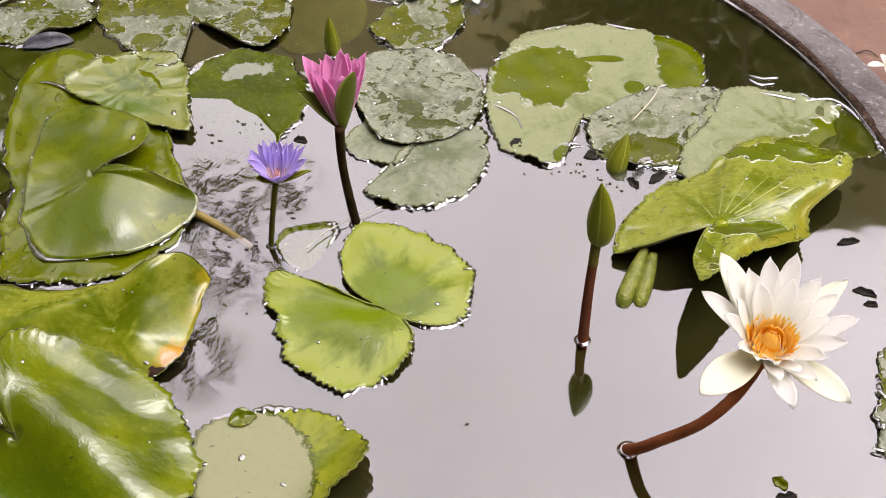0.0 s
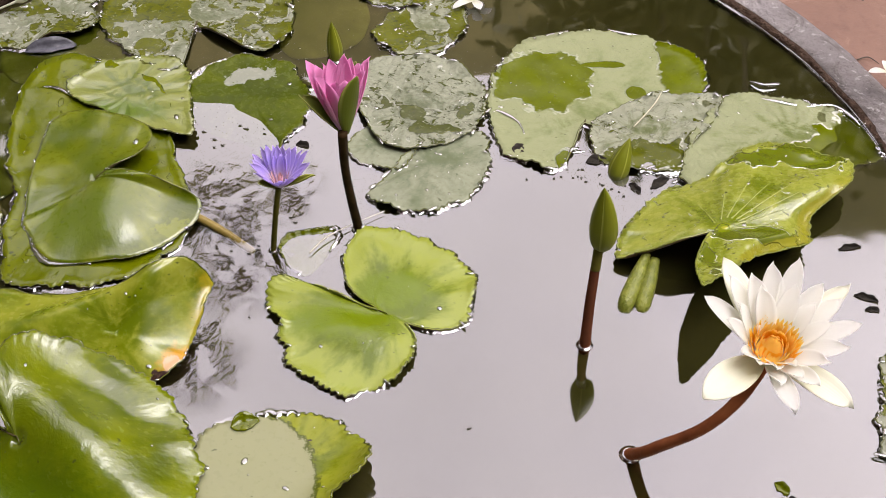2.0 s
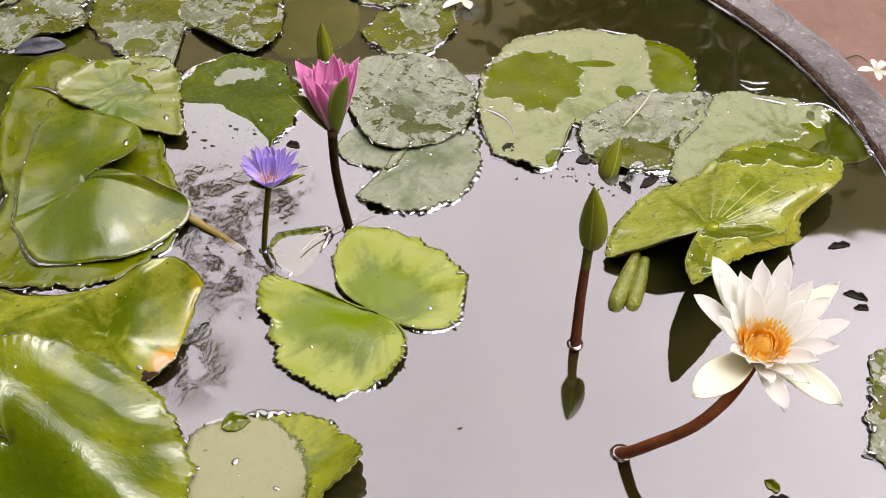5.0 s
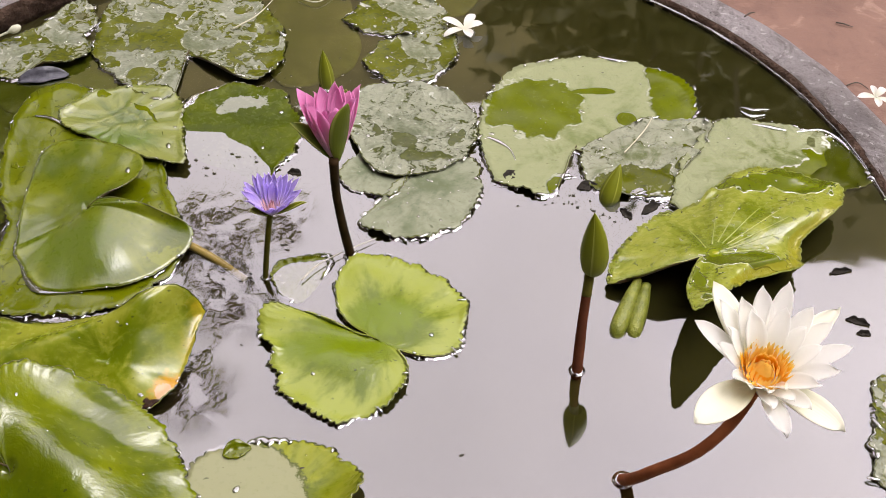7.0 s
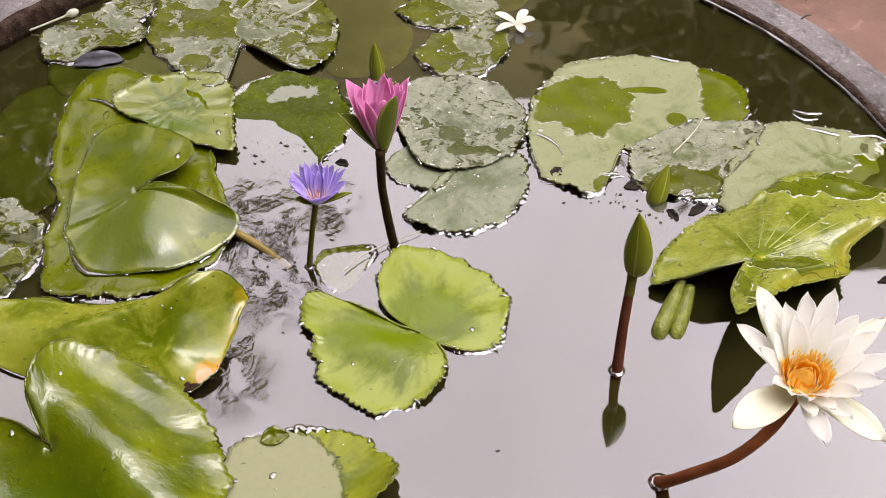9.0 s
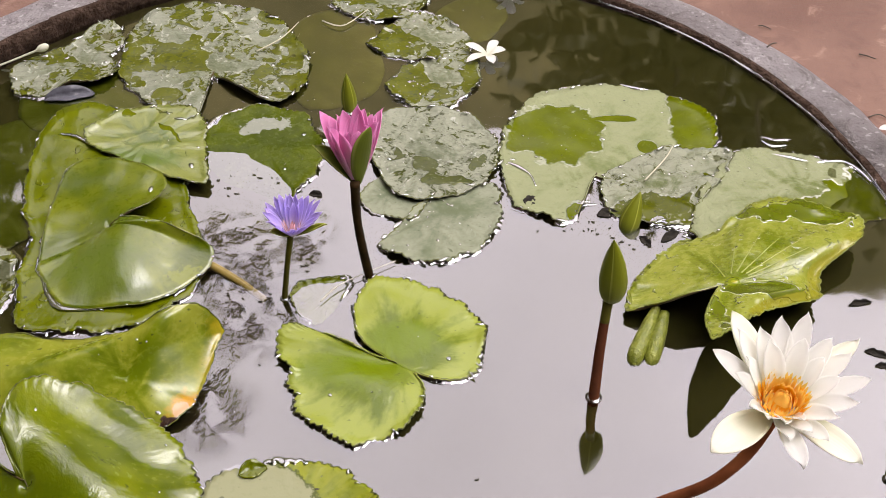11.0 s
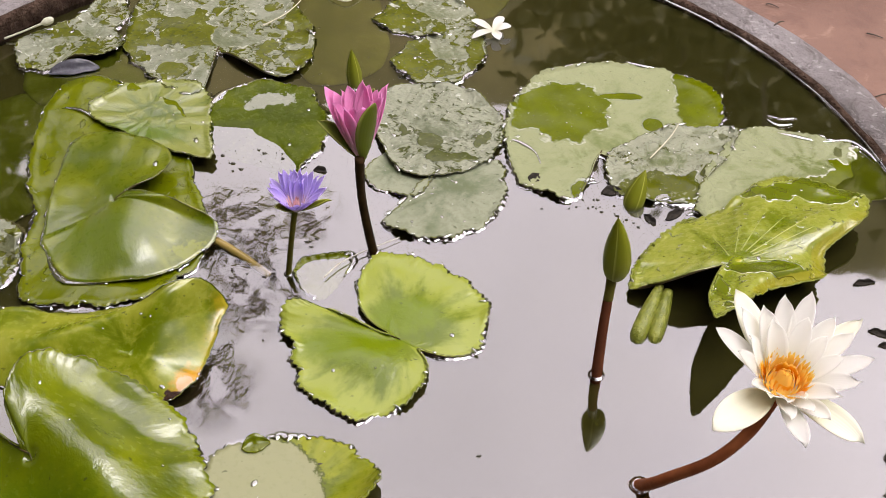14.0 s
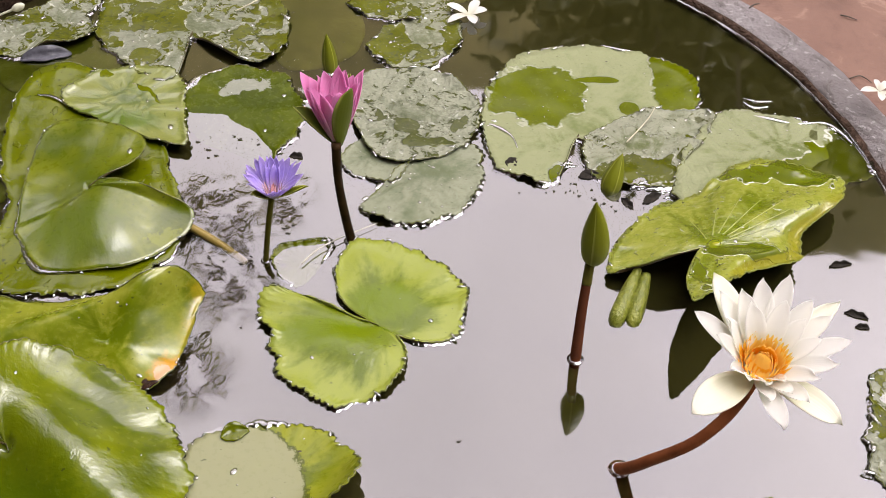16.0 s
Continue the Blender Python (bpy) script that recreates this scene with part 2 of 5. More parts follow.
def water_material():
    """Still, cloudy pond water: a mirror-like skin with faint swell, stirred where it has been disturbed."""
    n = Nodes("pond_water")
    p = n.place()
    swell = n.noise(p, 9.0, 2.0, 0.5)
    stirred = n.noise(n.vmath("MULTIPLY", p, (1.0, 0.75, 1.0)), 74.0, 2.0, 0.5, 2.2)
    mask = 0.0
    for x, y, rx, ry in STIRRED:
        off = n.vmath("MULTIPLY", n.vmath("SUBTRACT", p, (x, y, 0)), (1 / rx, 1 / ry, 0))
        mask = n.math("MAXIMUM", mask, n.step(n.vmath("LENGTH", off), 0.4, 1.5, 1.0, 0.0))
    mask = n.math("MULTIPLY", mask, n.step(n.noise(p, 30.0, 4.0, 0.6, 1.0), 0.42, 0.58, 0.0, 1.0))
    calm = n.bump(swell, 0.0012, 0.35)
    normal = n.bump(stirred, 0.010, n.math("MULTIPLY", mask, 0.34), calm)
    gloss = n.add("ShaderNodeBsdfGlossy")
    n.put(n.math("ADD", n.math("MULTIPLY", mask, 0.02), 0.03), gloss.inputs["Roughness"])
    n.put(normal, gloss.inputs["Normal"])
    clear = n.add("ShaderNodeBsdfTransparent")
    clear.inputs["Color"].default_value = (0.93, 0.93, 0.82, 1)
    fres = n.add("ShaderNodeFresnel")
    fres.inputs["IOR"].default_value = 1.6
    n.put(normal, fres.inputs["Normal"])
    mix = n.add("ShaderNodeMixShader")
    dull = n.math("SUBTRACT", 1.0, n.math("MULTIPLY", mask, 0.50))
    n.put(n.math("MULTIPLY", n.math("ADD", n.math("MULTIPLY", fres.outputs[0], 0.9), WATER_SHEEN, True), dull), mix.inputs[0])
    n.tree.links.new(clear.outputs[0], mix.inputs[1])
    n.tree.links.new(gloss.outputs[0], mix.inputs[2])
    n.tree.links.new(mix.outputs[0], n.out.inputs[0])
    return n.mat


def bead_material(name, sheen):
    n = Nodes(name)
    gloss = n.add("ShaderNodeBsdfGlossy")
    gloss.inputs["Roughness"].default_value = 0.03
    clear = n.add("ShaderNodeBsdfTransparent")
    clear.inputs["Color"].default_value = (0.9, 0.93, 0.86, 1)
    fres = n.add("ShaderNodeFresnel")
    fres.inputs["IOR"].default_value = 1.9
    mix = n.add("ShaderNodeMixShader")
    n.put(n.math("ADD", n.math("MULTIPLY", fres.outputs[0], 0.9), sheen, True), mix.inputs[0])
    n.tree.links.new(clear.outputs[0], mix.inputs[1])
    n.tree.links.new(gloss.outputs[0], mix.inputs[2])
    n.tree.links.new(mix.outputs[0], n.out.inputs[0])
    return n.mat


WATER_SHEEN = 0.205
M_BEAD, M_ROLL = bead_material("clear_water_bead", 0.26), bead_material("bright_water_roll", 0.46)
M_WATER = water_material()
M_MURK = murk_material()

WET = (0.118, 0.145, 0.0006)
GREY, GREY_DEEP = (0.175, 0.195, 0.115), (0.10, 0.12, 0.05)
M_BARK = plain_material("bark", (0.05, 0.04, 0.03), (0.09, 0.07, 0.05), 0.8, 12.0, 0.01)
M_FOLIAGE = plain_material("tree_leaf", (0.085, 0.085, 0.028), (0.12, 0.115, 0.040), 0.6, 3.0, 0.0)
M_WALL = plain_material("wall_plaster", (0.12, 0.11, 0.09), (0.17, 0.15, 0.12), 0.9, 1.5, 0.002)
M_WALL_OCHRE = plain_material("ochre_plaster", (0.105, 0.098, 0.040), (0.27, 0.238, 0.10), 0.9, 0.8, 0.002)
M_WALL_MOSSY = plain_material("mossy_plaster", (0.085, 0.078, 0.028), (0.125, 0.112, 0.042), 0.9, 1.5, 0.002)
M_STEM_BROWN = plain_material("flower_stalk", (0.21, 0.065, 0.026), (0.30, 0.10, 0.040), 0.35, 45.0, 0.0002, 0.03)
M_STEM_DARK = plain_material("dark_flower_stalk", (0.016, 0.009, 0.005), (0.036, 0.021, 0.009), 0.35, 45.0, 0.0002, 0.03)
M_STEM_RED = plain_material("dark_red_stalk", (0.085, 0.030, 0.016), (0.13, 0.048, 0.024), 0.35, 45.0, 0.0002, 0.0)
M_STEM_OLIVE = plain_material("olive_stalk", (0.07, 0.065, 0.012), (0.11, 0.10, 0.018), 0.35, 45.0, 0.0002, 0.03)
M_STEM_YELLOW = plain_material("leaf_stalk", (0.22, 0.16, 0.035), (0.30, 0.22, 0.06), 0.3, 45.0, 0.0002)
M_SEPAL = petal_material("bud_sepal", (0.15, 0.17, 0.005), (0.19, 0.21, 0.010), (0.32, 0.34, 0.05), 0.08, 0.15)
M_SEPAL_PINK = petal_material("pink_lily_sepal", (0.095, 0.12, 0.008), (0.13, 0.165, 0.012), (0.26, 0.27, 0.06), 0.08, 0.3)
M_PINK = petal_material("pink_petal", (0.86, 0.36, 0.66), (0.95, 0.72, 0.84), None, 0.45)
M_PURPLE = petal_material("violet_petal", (0.66, 0.53, 0.96), (0.96, 0.88, 0.96), None, 0.5)
M_WHITE = petal_material("white_petal", (0.975, 0.97, 0.94), (0.96, 0.96, 0.87), None, 0.70, 0.4)
M_WHITE_SEPAL = petal_material("cream_sepal", (0.86, 0.85, 0.72), (0.74, 0.73, 0.50), None, 0.4, 0.5)
M_ORANGE = petal_material("orange_stamen", (0.95, 0.54, 0.035), (0.93, 0.40, 0.015), None, 0.5, 0.3)
M_YELLOW = petal_material("yellow_stamen_tip", (0.96, 0.70, 0.16), (0.94, 0.56, 0.06), None, 0.5, 0.3)
M_PEACH = plain_material("peach_stamen", (0.80, 0.46, 0.46), (0.88, 0.60, 0.52), 0.5, 300.0, 0.0001)
M_JASMINE = petal_material("jasmine_petal", (0.74, 0.73, 0.69), (0.68, 0.68, 0.54), None, 0.25)
M_MARGIN = plain_material("dark_wet_leaf_edge", (0.04, 0.05, 0.008), (0.14, 0.15, 0.03), 0.16, 90.0, 0.0006, 0.9)
M_UNDERSIDE = plain_material("leaf_underside", (0.045, 0.030, 0.012), (0.075, 0.055, 0.018), 0.5, 60.0, 0.0004, 0.2)
M_POD = plain_material("rolled_leaf", (0.105, 0.125, 0.006), (0.215, 0.235, 0.03), 0.4, 130.0, 0.0014)
M_TWIG = plain_material("dry_twig", (0.45, 0.42, 0.30), (0.58, 0.54, 0.42), 0.6, 120.0, 0.0002)
M_DEBRIS = plain_material("dark_debris", (0.02, 0.018, 0.012), (0.06, 0.05, 0.03), 0.6, 120.0, 0.0006)


def concrete_material():
    n = Nodes("weathered_concrete")
    p = n.place()
    a = n.noise(p, 9.0, 5.0, 0.6)
    b = n.noise(p, 80.0, 6.0, 0.7)
    col = n.mix(n.step(a, 0.35, 0.65), (0.225, 0.200, 0.196), (0.35, 0.32, 0.32))
    col = n.mix(n.math("MULTIPLY", n.step(b, 0.54, 0.72), 0.55), col, (0.17, 0.15, 0.145))
    col = n.mix(n.math("MULTIPLY", n.step(n.noise(p, 24.0, 5.0, 0.75, 1.0), 0.52, 0.64), 0.62), col, (0.11, 0.095, 0.085))
    col = n.mix(n.math("MULTIPLY", n.step(n.noise(p, 150.0, 3.0), 0.60, 0.68), 0.75), col, (0.52, 0.49, 0.49))
    col = n.mix(n.step(n.noise(p, 210.0, 2.0), 0.70, 0.74), col, (0.035, 0.03, 0.025))
    n.put(col, n.bsdf.inputs["Base Color"])
    n.put(n.step(a, 0.3, 0.7, 0.5, 0.85), n.bsdf.inputs["Roughness"])
    n.put(n.bump(n.math("ADD", n.math("MULTIPLY", b, 1.2), a), 0.012), n.bsdf.inputs["Normal"])
    return n.mat


def ground_material():
    n = Nodes("reddish_ground")
    p = n.place()
    a = n.noise(p, 3.0, 6.0, 0.65)
    b = n.noise(p, 60.0, 5.0, 0.7)
    c = n.noise(p, 13.0, 5.0, 0.7, 1.2)
    col = n.mix(n.step(a, 0.35, 0.65), (0.130, 0.066, 0.046), (0.205, 0.118, 0.086))
    col = n.mix(n.math("MULTIPLY", n.step(c, 0.48, 0.66), 0.65), col, (0.125, 0.066, 0.048))
    col = n.mix(n.math("MULTIPLY", n.step(c, 0.30, 0.42, 1.0, 0.0), 0.5), col, (0.34, 0.225, 0.175))
    col = n.mix(n.math("MULTIPLY", n.step(b, 0.56, 0.72), 0.4), col, (0.12, 0.066, 0.05))
    n.put(col, n.bsdf.inputs["Base Color"])
    n.put(n.step(a, 0.3, 0.7, 0.5, 0.8), n.bsdf.inputs["Roughness"])
    n.put(n.bump(n.math("ADD", b, a), 0.003), n.bsdf.inputs["Normal"])
    return n.mat


def moss_material():
    """The inner face of the ring: dark wet concrete with algae."""
    return plain_material("algae_stained_concrete", (0.030, 0.018, 0.012), (0.085, 0.055, 0.040), 0.75, 90.0, 0.006, 0.08)


M_CONCRETE, M_GROUND, M_MOSS = concrete_material(), ground_material(), moss_material()


# ---- building helpers ----
def mesh_object(name, bm, material, smooth=True):
    data = bpy.data.meshes.new(name)
    bm.normal_update()
    bm.to_mesh(data)
    bm.free()
    for poly in data.polygons:
        poly.use_smooth = smooth
    if material:
        data.materials.append(material)
    return new(name, data)


def part(name, bm, material, parent, label=""):
    ob = mesh_object(name, bm, material)
    ob.parent = parent
    return tagged(ob, label) if label else ob


def thing(name, place, label, category, group=""):
    ob = new(name)
    ob.location = place
    ob.empty_display_size = 0.02
    return tagged(ob, label, category, group)


def spline(points, steps, closed=False):
    """Catmull-Rom through the given tuples."""
    pts = [np.array(p, float) for p in points]
    k = len(pts)
    out = []
    for i in range(k if closed else k - 1):
        a, b, c, d = (pts[(i + j) % k] if closed else pts[min(max(i + j, 0), k - 1)] for j in (-1, 0, 1, 2))
        for s in range(steps):
            t = s / steps
            out.append(0.5 * (2 * b + (c - a) * t + (2 * a - 5 * b + 4 * c - d) * t * t + (3 * b - a - 3 * c + d) * t ** 3))
    if not closed:
        out.append(pts[-1])
    return out


def tube(bm, points, radii, sides=12, steps=8):
    """A tapered round stalk along a smooth line."""
    line = spline([(*p, r) for p, r in zip(points, radii)], steps)
    rings = []
    for i, q in enumerate(line):
        ahead = Vector(line[min(i + 1, len(line) - 1)][:3]) - Vector(line[max(i - 1, 0)][:3])
        m = ahead.to_track_quat("Z", "Y").to_matrix()
        rings.append([bm.verts.new(Vector(q[:3]) + m @ Vector((math.cos(a) * q[3], math.sin(a) * q[3], 0))) for a in (2 * math.pi * j / sides for j in range(sides))])
    for r0, r1 in zip(rings, rings[1:]):
        for j in range(sides):
            bm.faces.new((r0[j], r0[(j + 1) % sides], r1[(j + 1) % sides], r1[j]))
    bm.faces.new(rings[0][::-1])
    bm.faces.new(rings[-1])
    return bm


BLADES = []


def lily_pad(label, centre, keys, material, seed=0, teeth=0.0026, count=46, wave=0.0008, ridges=(), power=1.6, rings=16, group="lily pads", thick=0.0011, name="lily_pad", margin=0.0006, edge=None, curl=0.004, meniscus=0.0032, ripple=45, rest=0.0, flap=None, fine=400):
    """A pad spread from its middle to a margin that runs through keys of (degrees, radius, height); ridges are
    soft folds of (x, y, along, across, degrees, height) about the middle."""
    rng = random.Random(seed)
    cx, cy, cz = centre
    line = spline([(r * math.cos(radians(a)), r * math.sin(radians(a)), h) for a, r, h in keys], 16, True)
    bm = bmesh.new()
    uv = bm.loops.layers.uv.new("polar")
    total = len(line)
    shift = rng.random() * 9
    grid = []
    lengths = [0.0]
    for i in range(1, total):
        lengths.append(lengths[-1] + float(np.hypot(*(line[i] - line[i - 1])[:2])))
    for i, q in enumerate(line):
        r = math.hypot(q[0], q[1])
        # scalloped margin, uneven
        saw = abs(math.sin(lengths[i] * fine + 1.7 * noise.noise((lengths[i] * 30, shift, 0)))) - 0.5
        bite = noise.noise((lengths[i] * 70, shift, 3.0))
        grow = 1 + (teeth * (saw + bite * 1.8)) / max(r, 0.02) * min(1, r / 0.04)
        row = []
        for k in range(1, rings + 1):
            f = k / rings
            g = f * (1 + (grow - 1) * max(0.0, (f - 0.8) / 0.2))
            x, y = q[0] * g, q[1] * g
            z = (q[2] - cz) * f ** power
            for rx, ry, along, across, deg, high in ridges:
                c, s = math.cos(radians(deg)), math.sin(radians(deg))
                dx, dy = x - rx, y - ry
                z += high * math.exp(-((dx * c + dy * s) / along) ** 2 - ((dy * c - dx * s) / across) ** 2)
            z += wave * noise.noise((x * ripple + shift, y * ripple, seed)) * (0.4 + f)
            z += curl * max(0.0, (f - 0.88) / 0.12) ** 2 * (0.6 + noise.noise((lengths[i] * 40, shift, 7.0)))
            if flap:
                # the rim folds down over a stretch of the margin
                mid, half, deep, start = flap
                off = abs((math.degrees(math.atan2(q[1], q[0])) - mid + 180) % 360 - 180)
                fold = max(0.0, 1 - (off / half) ** 2) * max(0.0, (f - start) / (1 - start))
                x, y, z = x - q[0] * fold * 0.06, y - q[1] * fold * 0.06, z - deep * fold
            row.append((bm.verts.new((x, y, z)), f))
        grid.append(row)
    middle = bm.verts.new((0, 0, 0))

    def face(corners):
        fc = bm.faces.new([v for v, _ in corners])
        angs = [math.atan2(v.co.y, v.co.x) / (2 * math.pi) for v, _ in corners]
        base = angs[0]
        for loop, ang, (_, f) in zip(fc.loops, angs, corners):
            loop[uv].uv = (ang + (1 if ang - base < -0.5 else -1 if ang - base > 0.5 else 0), f)

    for i in range(total):
        a, b = grid[i], grid[(i + 1) % total]
        face([(b[0][0], b[0][1]), (middle, 0.0), (a[0][0], a[0][1])])
        for k in range(rings - 1):
            face([a[k], a[k + 1], b[k + 1], b[k]])
    bmesh.ops.recalc_face_normals(bm, faces=bm.faces)
    up = sum(fc.normal.z for fc in bm.faces)
    if up < 0:
        bmesh.ops.reverse_faces(bm, faces=bm.faces)
    rim = [row[-1][0].co.copy() for row in grid]
    root = thing(name, centre, label, "lily pad", group)
    ob = part("blade", bm, material, root)
    solid = ob.modifiers.new("thickness", "SOLIDIFY")
    solid.thickness, solid.offset, solid.material_offset = thick, -1, 1
    ob.data.materials.append(M_UNDERSIDE)
    BLADES.append((root, ob, rings, total))
    # thin wet margin that follows the scalloped outline
    bm = bmesh.new()
    loops = []
    for i, q in enumerate(rim):
        ahead = rim[(i + 1) % total] - rim[i - 1]
        side = Vector((ahead.y, -ahead.x, 0)).normalized()
        thin = (margin if q.z + cz > 0.0004 else 0.00012) * (0.7 + 0.6 * (noise.noise((lengths[i] * 60, shift, 11.0)) + 0.5))
        loops.append([bm.verts.new(q + side * (math.cos(a) * thin) + Vector((0, 0, math.sin(a) * thin * 0.8 - 0.0004))) for a in (0.6, 1.9, 3.1, 4.4, 5.6)])
    for i in range(total):
        a, c = loops[i], loops[(i + 1) % total]
        for j in range(5):
            bm.faces.new((a[j], c[j], c[(j + 1) % 5], a[(j + 1) % 5]))
    bmesh.ops.recalc_face_normals(bm, faces=bm.faces)
    part("margin", bm, edge or M_MARGIN, root)
    # water climbing a little way up the edge
    if meniscus > 0:
        turn = 1 if sum(rim[i].x * rim[(i + 1) % total].y - rim[(i + 1) % total].x * rim[i].y for i in range(total)) > 0 else -1
        bm = bmesh.new()
        strip = []
        for i, q in enumerate(rim):
            ahead = rim[(i + 2) % total] - rim[i - 2]
            side = Vector((ahead.y, -ahead.x, 0)).normalized() * turn
            wide = meniscus * max(0.25, 0.8 + 1.3 * noise.noise((lengths[i] * 35, shift, 21.0)))
            low = -0.001 < q.z + cz < 0.005
            foot = Vector((q.x, q.y, rest - cz))
            high = min(max(q.z + cz - rest, 0.0003), 0.0022)
            if not low:
                # where the leaf stands clear, the strip runs on as a hair under the surface
                shape = ((-0.02, -0.0090), (0.0, -0.0088), (0.02, -0.0088), (0.04, -0.0090))
            elif rest > 0:
                shape = ((-0.1, high * 0.3), (0.35, 0.0012), (0.8, 0.0014), (1.3, 0.0))
            else:
                # swells into a rounded bulge here and there
                full = max(0.0, min(1.0, 3.0 * noise.noise((lengths[i] * 22, shift, 31.0)) - 0.1))
                shape = ((-0.1 - 0.5 * full, high * (1 - full * 0.4)), (0.25 - 0.2 * full, high * 0.5 + 0.0001 + 0.0019 * full), (0.6, high * 0.15 + 0.0001 + 0.0017 * full), (1.0, 0.0001))
            strip.append([bm.verts.new(foot + side * (wide * s) + Vector((0, 0, z))) for s, z in shape])
        for i in range(total):
            a, c = strip[i], strip[(i + 1) % total]
            for j in range(3):
                bm.faces.new((a[j], c[j], c[j + 1], a[j + 1]) if turn < 0 else (a[j + 1], c[j + 1], c[j], a[j]))
        part("water_edge", bm, M_BEAD, root, "thin rim of clinging water")
    return root


def petal_mesh(length, width, cup=0.3, open_base=10, open_tip=40, steps=10, across=6, tip=2.1, twist=0.0, blunt=0.55):
    """A petal from the origin, growing up z and leaning out to +x: a cupped blade with a pointed tip."""
    bm = bmesh.new()
    uv = bm.loops.layers.uv.new("polar")
    x = z = 0.0
    rows = []
    for i in range(steps + 1):
        f = i / steps
        lean = radians(open_base + (open_tip - open_base) * f)
        if i:
            x += math.sin(lean) * length / steps
            z += math.cos(lean) * length / steps
        w = width * 0.5 * (f + 0.02) ** blunt * max(0.0, 1 - f ** tip) ** 0.75 / (0.56 + 0.05 * max(0.0, tip - 2.1))
        w = max(w, width * 0.012)
        row = []
        for j in range(across + 1):
            s = 2 * j / across - 1
            bend = cup * w * (s * s)
            row.append((bm.verts.new((x - math.cos(lean) * bend + twist * s * f * 0.002, s * w, z + math.sin(lean) * bend)), (j / across, f)))
        rows.append(row)
    for r0, r1 in zip(rows, rows[1:]):
        for j in range(across):
            cs = (r0[j], r0[j + 1], r1[j + 1], r1[j])
            fc = bm.faces.new([v for v, _ in cs])
            for loop, (_, co) in zip(fc.loops, cs):
                loop[uv].uv = co
    return bm


def aim_axis(x, y, z):
    return Vector((0, 0, 1)).rotation_difference(Vector((x, y, z))).to_matrix().to_4x4()


def bud(parent, base, axis, length, width, seed, material=None, lean=0.0):
    """A closed bud: four keeled sepals wrapped round each other to a crooked point."""
    material = material or M_SEPAL
    for k in range(4):
        bm = bmesh.new()
        uv = bm.loops.layers.uv.new("polar")
        rows = []
        for i in range(15):
            f = i / 14
            r = width * 0.5 * (math.sin(math.pi * min(1.0, 0.14 + 0.86 * f ** 0.72)) ** 0.8) * (1.06 if k % 2 else 1.0)
            if f > 0.99:
                r = 0.0004
            row = []
            for j in range(9):
                s = j / 8
                ang = radians(90 * k + (s - 0.5) * 100)
                keel = 1 + 0.06 * math.exp(-((s - 0.5) / 0.12) ** 2) - 0.05 * (abs(s - 0.5) > 0.47)
                row.append((bm.verts.new((r * keel * math.cos(ang) + lean * f * f * length, r * keel * math.sin(ang), f * length)), (s, f)))
            rows.append(row)
        for r0, r1 in zip(rows, rows[1:]):
            for j in range(8):
                cs = (r0[j], r0[j + 1], r1[j + 1], r1[j])
                fc = bm.faces.new([v for v, _ in cs])
                for loop, (_, co) in zip(fc.loops, cs):
                    loop[uv].uv = co
        ob = part("sepal", bm, material, parent)
        ob.matrix_local = Matrix.Translation(base) @ axis @ pose(0, 0, 0, 0, 0, seed * 31)


def stalk(parent, points, radii, material, label=""):
    return part("stalk", tube(bmesh.new(), points, radii), material, parent, label)


# ---- setting: ground, basin, water ----
POND = (-0.091, 0.737)
GROUND_Z = -0.30


def disc(z, radius, rings, sides, wobble=0.0):
    bm = bmesh.new()
    prev = None
    mid = bm.verts.new((0, 0, z))
    for k in range(1, rings + 1):
        r = radius * k / rings
        ring = [bm.verts.new((r * math.cos(2 * math.pi * j / sides), r * math.sin(2 * math.pi * j / sides), z)) for j in range(sides)]
        for j in range(sides):
            if prev:
                bm.faces.new((prev[j], ring[j], ring[(j + 1) % sides], prev[(j + 1) % sides]))
            else:
                bm.faces.new((mid, ring[j], ring[(j + 1) % sides]))
        prev = ring
    return bm


def lathe(profile, sides, rough=0.0, seed=0.0, closed=True):
    """A ring turned round z from (radius, height) pairs, with slightly uneven edges."""
    bm = bmesh.new()
    rows = []
    for i in range(sides):
        a = 2 * math.pi * i / sides
        row = []
        for k, (r, z) in enumerate(profile):
            d = rough * (noise.noise((math.cos(a) * 9 + seed, math.sin(a) * 9, k * 1.3)) + 0.5 * noise.noise((math.cos(a) * 34 + seed, math.sin(a) * 34, k * 2.1)))
            e = rough * 0.8 * noise.noise((math.cos(a) * 12, math.sin(a) * 12 + seed, k * 1.7 + 5))
            row.append(bm.verts.new(((r + d) * math.cos(a), (r + d) * math.sin(a), z + e)))
        rows.append(row)
    k = len(profile)
    for i in range(sides):
        a, b = rows[i], rows[(i + 1) % sides]
        for j in range(k if closed else k - 1):
            bm.faces.new((a[j], b[j], b[(j + 1) % k], a[(j + 1) % k]))
    bmesh.ops.recalc_face_normals(bm, faces=bm.faces)
    return bm


bm = bmesh.new()
bmesh.ops.create_grid(bm, x_segments=40, y_segments=40, size=60)
ground = mesh_object("ground", bm, M_GROUND)
ground.location = (0, 0, GROUND_Z)
tagged(ground, "dusty reddish-brown bare ground round the basin", "ground", kind="structure")

